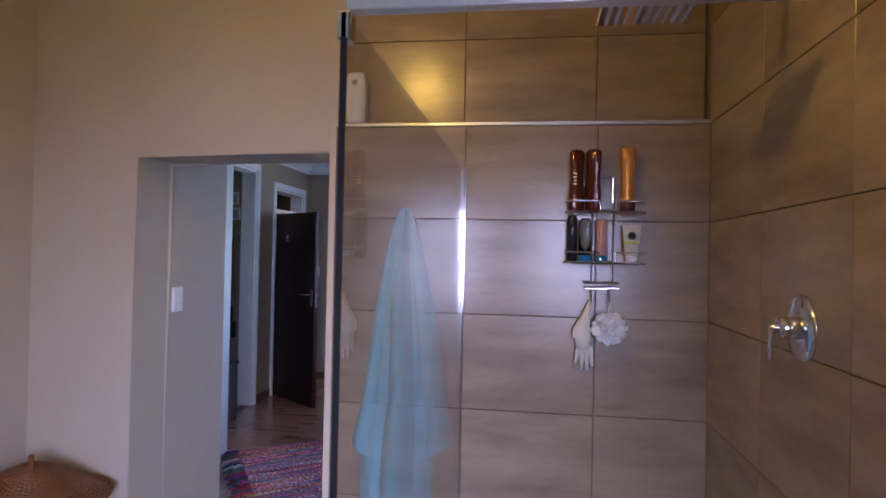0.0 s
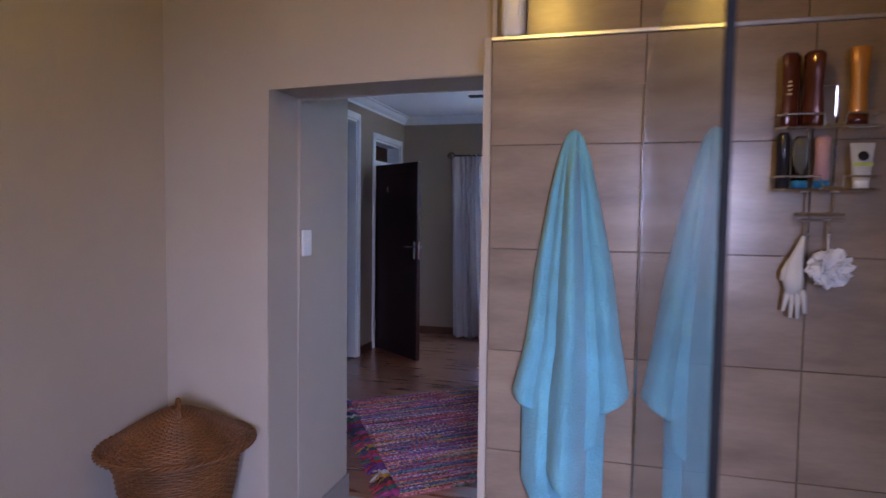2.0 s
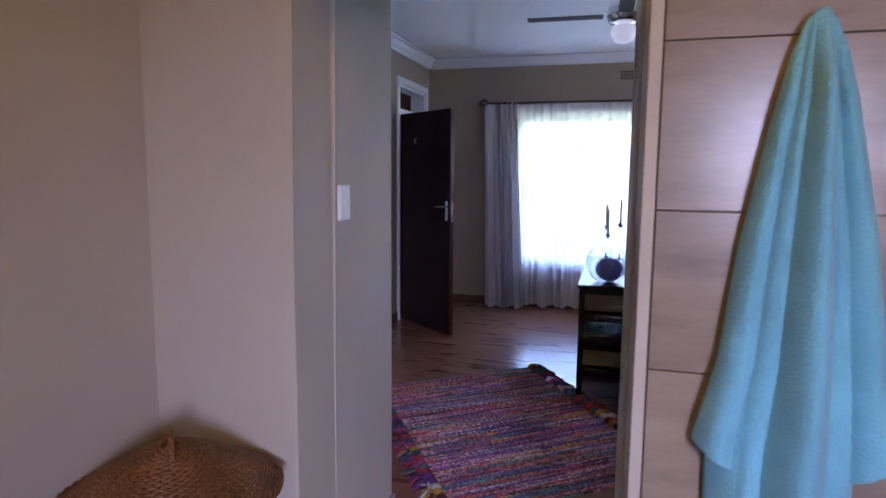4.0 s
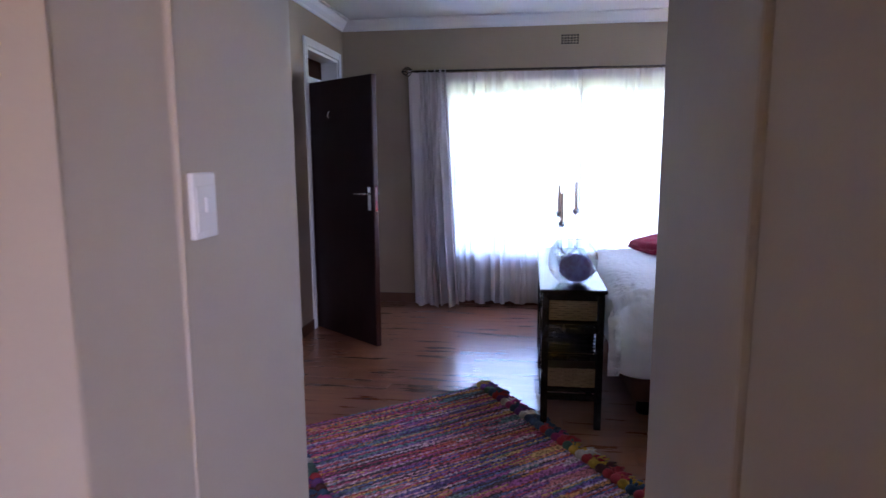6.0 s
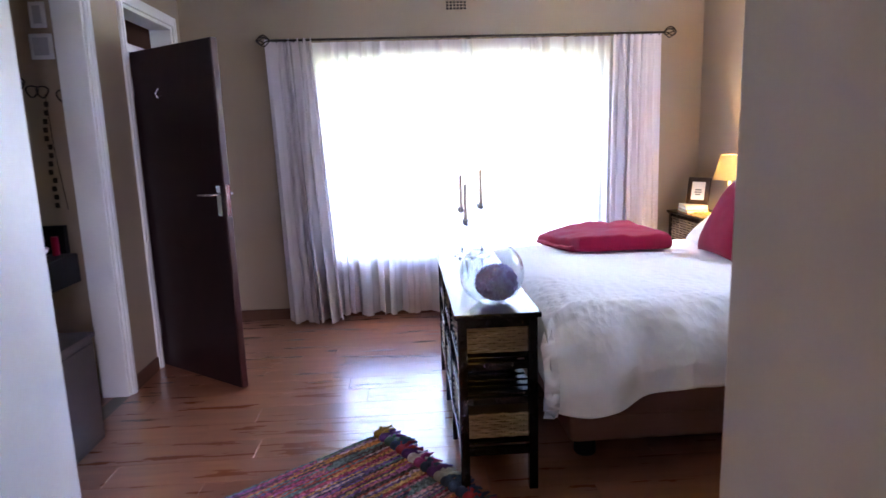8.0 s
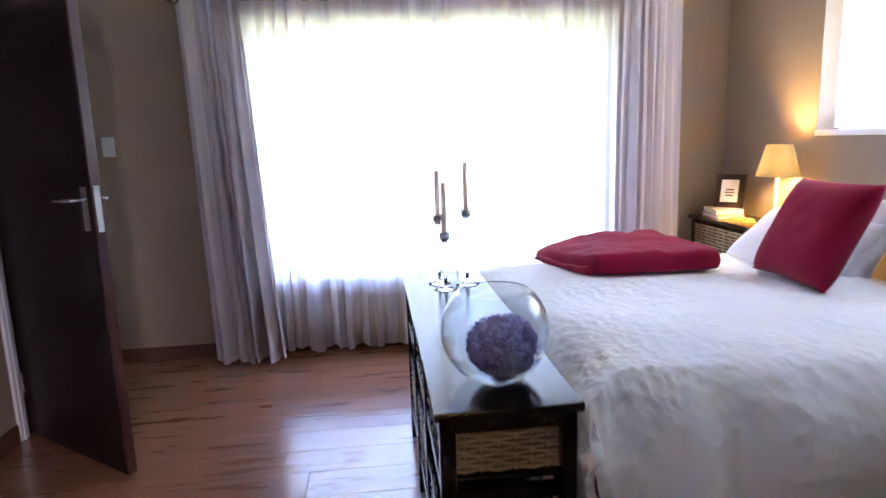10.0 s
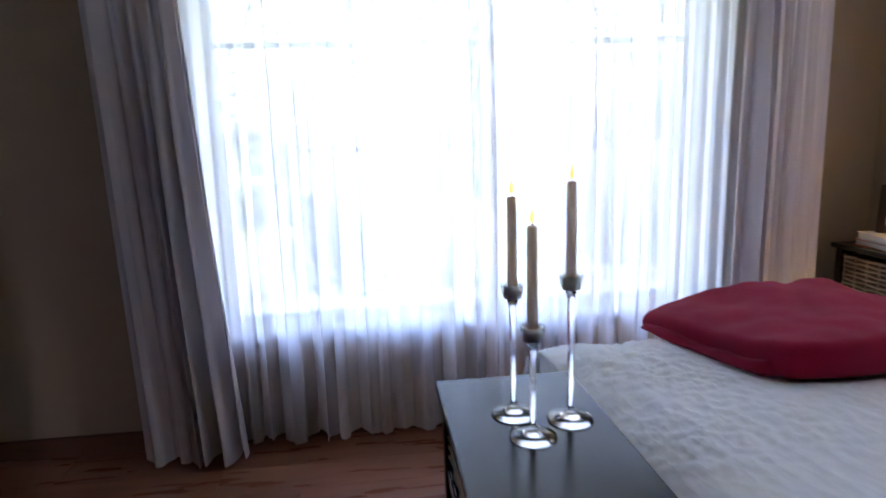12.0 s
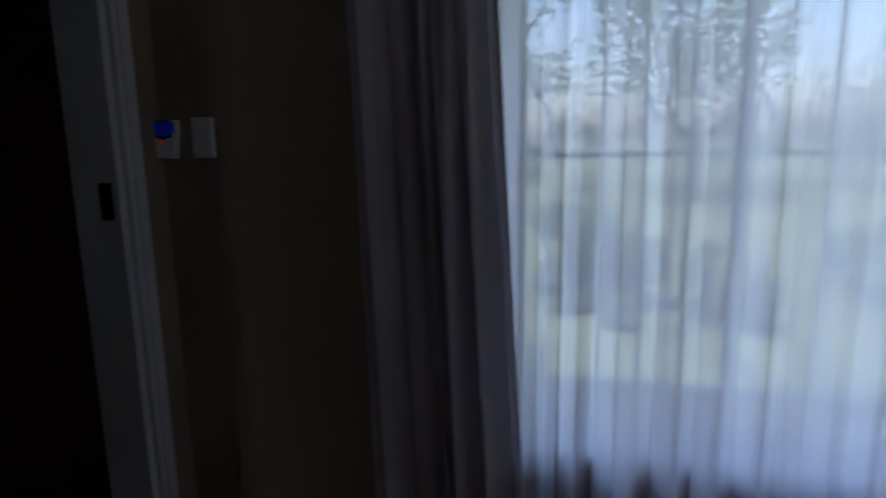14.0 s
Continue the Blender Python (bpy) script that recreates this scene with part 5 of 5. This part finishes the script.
def rag_rug():
    e = thing("rag_rug", (0, 0, 0), "multicoloured woven rag rug with knotted fringes on the wooden floor", "rug")
    rnd = random.Random(31)
    rows = 150
    pitch = RUG_L / rows
    pieces = [bmesh.new() for _ in RAGS]
    recent = rnd.randrange(len(RAGS))
    for i in range(rows):
        base = RUG_A + RUG_V * (i + 0.5) * pitch
        s = 0.0
        if rnd.random() < 0.75:
            recent = rnd.randrange(len(RAGS))
        col = recent
        while s < RUG_W:
            l = min(RUG_W - s, rnd.uniform(0.04, 0.34))
            bm = pieces[col]
            n = max(2, int(l / 0.016))
            rings = []
            for k in range(n + 1):
                d = s + l * k / n
                w = pitch * (0.56 + 0.16 * noise.noise((d * 30, i * 3.1, 0)))
                lift = 0.009 + 0.0035 * math.sin(d * 210 + math.pi * (i % 2)) + 0.002 * noise.noise((d * 45, i * 1.7, 5))
                wob = 0.0035 * noise.noise((d * 6, i * 0.3, 9))
                c = base + RUG_U * d + RUG_V * wob
                rings.append([bm.verts.new(c + RUG_V * q * w + Vector((0, 0, h * lift + 0.0015))) for q, h in ((-1, 0), (-0.55, 0.85), (0.0, 1.0), (0.55, 0.85), (1, 0))])
            for a, b in zip(rings, rings[1:]):
                for q in range(4):
                    bm.faces.new((a[q], a[q + 1], b[q + 1], b[q]))
            s += l
            col = (col + rnd.choice((0, 0, 1, 3, 5))) % len(RAGS)
    for bm, m in zip(pieces, RAGS):
        ob = part("woven_rag", bm, m, e, smooth=True)
        tagged(ob, kind="stuff")
    bright = [mat("tassel_%d" % i, c, 0.95, var=0.2, scale=25, fine=200, bump=0.5) for i, c in enumerate(((0.45, 0.04, 0.06), (0.55, 0.32, 0.04), (0.16, 0.05, 0.24), (0.05, 0.09, 0.18), (0.42, 0.06, 0.22), (0.60, 0.56, 0.52), (0.08, 0.16, 0.14), (0.12, 0.04, 0.05)))]
    # knotted tassels along both stripe ends
    for side in (0, 1):
        for i in range(34):
            c = RUG_A + RUG_V * ((i + 0.5) * RUG_L / 34) + RUG_U * (RUG_W * side)
            out = RUG_U * (1 if side else -1)
            bm = bmesh.new()
            knot = c + out * 0.02
            add_lathe(bm, [(0.004, 0.001), (0.023, 0.009), (0.028, 0.022), (0.019, 0.036), (0.003, 0.043)], 9, knot.x, knot.y)
            for q in range(9):
                a = rnd.uniform(-1.0, 1.0)
                d = (out * math.cos(a) + RUG_V * math.sin(a))
                l = rnd.uniform(0.055, 0.12)
                add_tube(bm, [knot + Vector((0, 0, 0.016)), knot + d * l * 0.55 + Vector((0, 0, rnd.uniform(0.014, 0.03))), knot + d * l + Vector((0, 0, 0.008))], [0.006, 0.0085, 0.004], 5)
            part("tassel", bm, bright[rnd.randrange(len(bright))], e, smooth=True)


rag_rug()

def wardrobe():
    """A built-in cupboard between the passage corner and the dressing room."""
    e = thing("wardrobe", (LX, 3.282, 0), "white painted built-in wardrobe beside the passage", "wardrobe")
    W, D, H = 0.575, 1.03, 2.30
    part("body", box(0.002, 0, 0.08, W, D, H, bevel=0.003), WHITE, e)
    part("plinth", box(0.002, 0.01, 0, W - 0.03, D - 0.01, 0.08), WHITE, e)
    for k in range(2):
        y = 0.004 + k * D / 2
        d = part("door", box(W + 0.001, y, 0.09, W + 0.019, y + D / 2 - 0.008, H - 0.004, bevel=0.002), WHITE, e)
        part("knob", lathe([(0.006, 0.0), (0.006, 0.014), (0.014, 0.02), (0.012, 0.028)], 14), CHROME, d, "round chrome knob", True).matrix_local = pose(W + 0.019, D / 2 + (0.05 if k else -0.05), 1.05, 0, 90, 0)


wardrobe()

# ---- dressing room things seen through the doorway ----
def dressing_room():
    e = thing("cabinet", (LX - 0.44, 5.06, 0), "dark brown wooden cabinet in the dressing room doorway", "cabinet")
    brown = mat("dark_brown_wood", (0.05, 0.026, 0.022), 0.4, var=0.15, scale=4)
    part("body", box(0, 0, 0.0, 0.54, 0.38, 0.52, bevel=0.006), brown, e)
    part("cabinet_top", box(-0.01, -0.01, 0.522, 0.55, 0.39, 0.545, bevel=0.004), brown, e)
    part("door", box(0.541, 0.02, 0.04, 0.552, 0.36, 0.50, bevel=0.003), brown, e)
    s = thing("wall_shelf", (LX - 0.44, 5.45, 0.70), "black floating shelf on the dressing room wall", "shelf")
    part("board", box(-0.66, 0, 0, 0.28, 0.46, 0.16, bevel=0.006), RUBBER, s)
    part("back", box(-0.66, 0.462, 0, 0.22, 0.50, 0.31), RUBBER, s)
    b = thing("white_dish", (LX - 0.31, 5.76, 0.86), "white dish on the black shelf", "dish")
    part("dish", lathe([(0.03, 0.0), (0.07, 0.03), (0.075, 0.05), (0.068, 0.05), (0.03, 0.008)], 24), PLASTIC, b, smooth=True)
    r = thing("red_candle", (LX - 0.24, 5.85, 0.86), "small red candle on the black shelf", "candle")
    part("wax", lathe([(0.018, 0.0), (0.018, 0.10)], 16), REDCLOTH, r)
    f = thing("storage_box", (LX - 0.13, 5.36, 0.545), "small white box on the dark cabinet", "box")
    part("box_body", box(-0.06, -0.04, 0, 0.06, 0.04, 0.085, bevel=0.004), PLASTIC, f)
    for z, w in ((2.05, 0.04), (1.89, 0.058)):
        p = thing("small_picture", (LX - 0.24, 5.992, z), "small white framed picture on the dressing room wall", "picture")
        part("picture_frame", box(-w, -0.012, 0, w, 0, 0.13, bevel=0.003), PLASTIC, p)
        part("picture_print", box(-w + 0.02, -0.015, 0.02, w - 0.02, -0.012, 0.11), mat("print_pale", (0.55, 0.55, 0.58), 0.7) if z > 1.8 else bpy.data.materials["print_pale"], p)
    h = thing("wall_ornament", (LX - 0.30, 5.97, 1.71), "dark metal ornament with hanging leaves on the wall", "ornament")
    rnd = random.Random(8)
    bm = bmesh.new()
    for k in range(7):
        c = Vector((rnd.uniform(-0.14, 0.14), 0, rnd.uniform(-0.03, 0.06)))
        add_tube(bm, [(c.x + 0.03 * math.cos(t), 0.01 * math.sin(2 * t), c.z + 0.03 * math.sin(t)) for t in (2 * math.pi * i / 12 for i in range(12))], 0.005, 5, True)
    part("wirework", bm, IRON, h)
    bm = bmesh.new()
    z = -0.05
    x = 0.06
    while z > -0.62:
        x += rnd.uniform(-0.012, 0.016)
        add_box(bm, x - 0.012, -0.004, z - 0.016, x + 0.012, 0.0, z + 0.012, bevel=0.002)
        z -= 0.045
    add_tube(bm, [(0.05, 0, 0.0), (0.06, 0, -0.3), (0.09, 0, -0.62)], 0.002, 4)
    part("leaf_garland", bm, IRON, h)


dressing_room()

# ---- outside ----
def outside():
    g = obj("ground", box(-60, WIN_Y + 0.3, -0.35, 60, 120, -0.30), GRASS)
    structure(g, "green lawn outside the window", "ground")
    g2 = obj("ground_behind", box(-60, -80, -0.35, 60, WIN_Y + 0.3, -0.30), GRASS)
    structure(g2, "green ground around the house", "ground")
    structure(obj("pavement", box(-6, WIN_Y + 0.3, -0.30, 6, WIN_Y + 2.1, -0.27, bevel=0.0), BRICKRED), "red brick paving below the window", "pavement")
    rnd = random.Random(77)

    def leafy(name, x, y, z0, w, d, h, n, label, trunk=0.0):
        e = thing(name, (x, y, -0.30), label, "tree" if trunk else "shrub")
        if trunk:
            bm = tube([(0, 0, 0), (0.08, 0, trunk * 0.5), (0.0, 0.05, trunk * 1.1)], [0.16, 0.12, 0.07], 10)
            for k in range(6):
                a = rnd.uniform(0, 6.28)
                add_tube(bm, [(0, 0, trunk * 0.75), (0.4 * w * math.cos(a) * 0.5, 0.4 * d * math.sin(a) * 0.5, trunk + 0.3), (0.4 * w * math.cos(a), 0.4 * d * math.sin(a), trunk + h * 0.55)], [0.06, 0.045, 0.02], 7)
            part("trunk", bm, BARK, e, smooth=True)
        vs, fs = [], []
        blobs = [(rnd.gauss(0, 0.28) * w, rnd.gauss(0, 0.28) * d, z0 + h * rnd.uniform(0.15, 0.9), rnd.uniform(0.16, 0.34) * min(w, h)) for _ in range(14)]
        for k in range(n):
            bx, by, bz, br = blobs[rnd.randrange(14)]
            v = Vector((rnd.gauss(0, 1), rnd.gauss(0, 1), rnd.gauss(0, 1))).normalized() * br * rnd.uniform(0.6, 1.08)
            c = Vector((bx, by, bz)) + v
            a = Vector((rnd.gauss(0, 1), rnd.gauss(0, 1), rnd.gauss(0, 1))).normalized()
            b = a.orthogonal().normalized()
            s = rnd.uniform(0.05, 0.10)
            i = len(vs)
            vs += [c - a * s, c + b * s * 0.5, c + a * s, c - b * s * 0.5]
            fs.append((i, i + 1, i + 2, i + 3))
        me = bpy.data.meshes.new("crown")
        me.from_pydata([tuple(v) for v in vs], [], fs)
        me.materials.append(LEAF)
        ob = new("crown", me)
        ob.parent = e

    leafy("tree", -5.5, 15.0, 1.6, 3.4, 3.0, 3.6, 4200, "leafy garden tree beyond the lawn", 1.9)
    leafy("tree", 1.5, 20.5, 1.4, 4.6, 3.4, 4.4, 4600, "leafy garden tree beyond the lawn", 1.8)
    leafy("tree", 7.0, 18.5, 1.4, 4.2, 3.2, 4.0, 4200, "leafy garden tree beyond the lawn", 1.8)
    leafy("tree", -12.0, 19.5, 1.4, 5.0, 3.4, 4.6, 4200, "leafy garden tree beyond the lawn", 2.0)
    leafy("shrub", 0.2, 11.5, 0.0, 1.5, 1.1, 0.9, 1800, "round garden shrub on the lawn")
    leafy("shrub", 2.6, 12.2, 0.0, 1.7, 1.2, 1.1, 1800, "round garden shrub on the lawn")
    for hx in (-16, -9, -2, 5, 12, 19):
        leafy("hedge_shrub", hx, 25, 0.2, 7.0, 2.0, 4.2, 3600, "tall dense hedge along the garden edge")
    leafy("shrub", -3.4, 16.4, 0.0, 2.6, 1.0, 1.4, 2200, "broad garden shrub by the garden wall")


outside()

# ---- pieces of floors and walls ----
def shared_piece(name, dims, bevel, material):
    bm = box(-dims[0] / 2, -dims[1] / 2, -dims[2] / 2, dims[0] / 2, dims[1] / 2, dims[2] / 2, bevel=bevel, seg=1)
    me = bpy.data.meshes.new(name)
    bmesh.ops.recalc_face_normals(bm, faces=bm.faces)
    bm.to_mesh(me)
    bm.free()
    me.materials.append(material)
    return me


PIECES = {}


def piece(name, centre, dims, bevel, material, parent):
    key = (name, tuple(round(d, 4) for d in dims), material.name)
    if key not in PIECES:
        PIECES[key] = shared_piece(name, dims, bevel, material)
    ob = new(name, PIECES[key])
    ob.location = centre
    ob.parent = parent
    return ob


def tiles_on(parent, fixed, axis, a_edges, z_edges, gap=0.0022, thickness=0.012):
    for a, b in zip(a_edges, a_edges[1:]):
        for z, w in zip(z_edges, z_edges[1:]):
            l, h = b - a - gap, w - z - gap
            if axis == "x":
                piece("tile", ((a + b) / 2, fixed + thickness / 2, (z + w) / 2), (l, thickness, h), 0.0015, TILE, parent)
            else:
                piece("tile", (fixed + thickness / 2, (a + b) / 2, (z + w) / 2), (thickness, l, h), 0.0015, TILE, parent)


W_SHOWER = bpy.data.objects["wall_bath_shower"]
W_RIGHT = bpy.data.objects["wall_bath_right"]
RIGHT_ROWS = (0.0, 0.07, 0.395, 0.72, 1.045, 1.37, 1.695, 2.02, 2.345, CEIL)
tiles_on(W_SHOWER, TILE_Y, "x", (JR + 0.024, 0.80, 1.245, BX1 + 0.001), (0.0, 0.07, 0.395, 0.72, 1.045, 1.37, 1.695, 2.017))
tiles_on(W_SHOWER, UPPER_Y, "x", (JR + 0.030, 0.785, 1.245, BX1 + 0.001), (2.03, 2.345, CEIL))
tiles_on(W_RIGHT, BX1, "y", (BY0, -2.345, -1.90), RIGHT_ROWS)
tiles_on(W_RIGHT, BX1, "y", (-1.90, -1.455, -1.01), RIGHT_ROWS[:5])
tiles_on(W_RIGHT, BX1, "y", (-1.90, -1.455, -1.01), RIGHT_ROWS[7:])
tiles_on(W_RIGHT, BX1, "y", (-1.01, -0.565, -0.12, 0.325, 0.77, 1.215, 1.66, TILE_Y + 0.002), RIGHT_ROWS)


def laminate():
    fl = bpy.data.objects["floor"]
    rnd = random.Random(17)
    wid, length = 0.185, 1.20
    y = 3.10
    while y < WIN_Y:
        w = min(wid, WIN_Y - y)
        x = LX - rnd.uniform(0, length)
        while x < RX:
            a, b = max(x, LX), min(x + length, RX)
            if b - a > 0.03:
                piece("plank", ((a + b) / 2, y + w / 2, -0.005), (b - a - 0.0012, w - 0.0012, 0.010), 0.0008, PLANK, fl)
            x += length
        y += wid


laminate()

fb = bpy.data.objects["floor_bath"]
for i in range(7):
    for j in range(14):
        x, y = BX0 + 0.40 * i, BY0 + 0.425 * j
        x1, y1 = min(x + 0.40, BX1), min(y + 0.425, 3.10)
        if x1 - x > 0.02 and y1 - y > 0.02:
            piece("floor_tile", ((x + x1) / 2, (y + y1) / 2, -0.003), (x1 - x - 0.004, y1 - y - 0.004, 0.006), 0.001, FLOOR_TILE, fb)
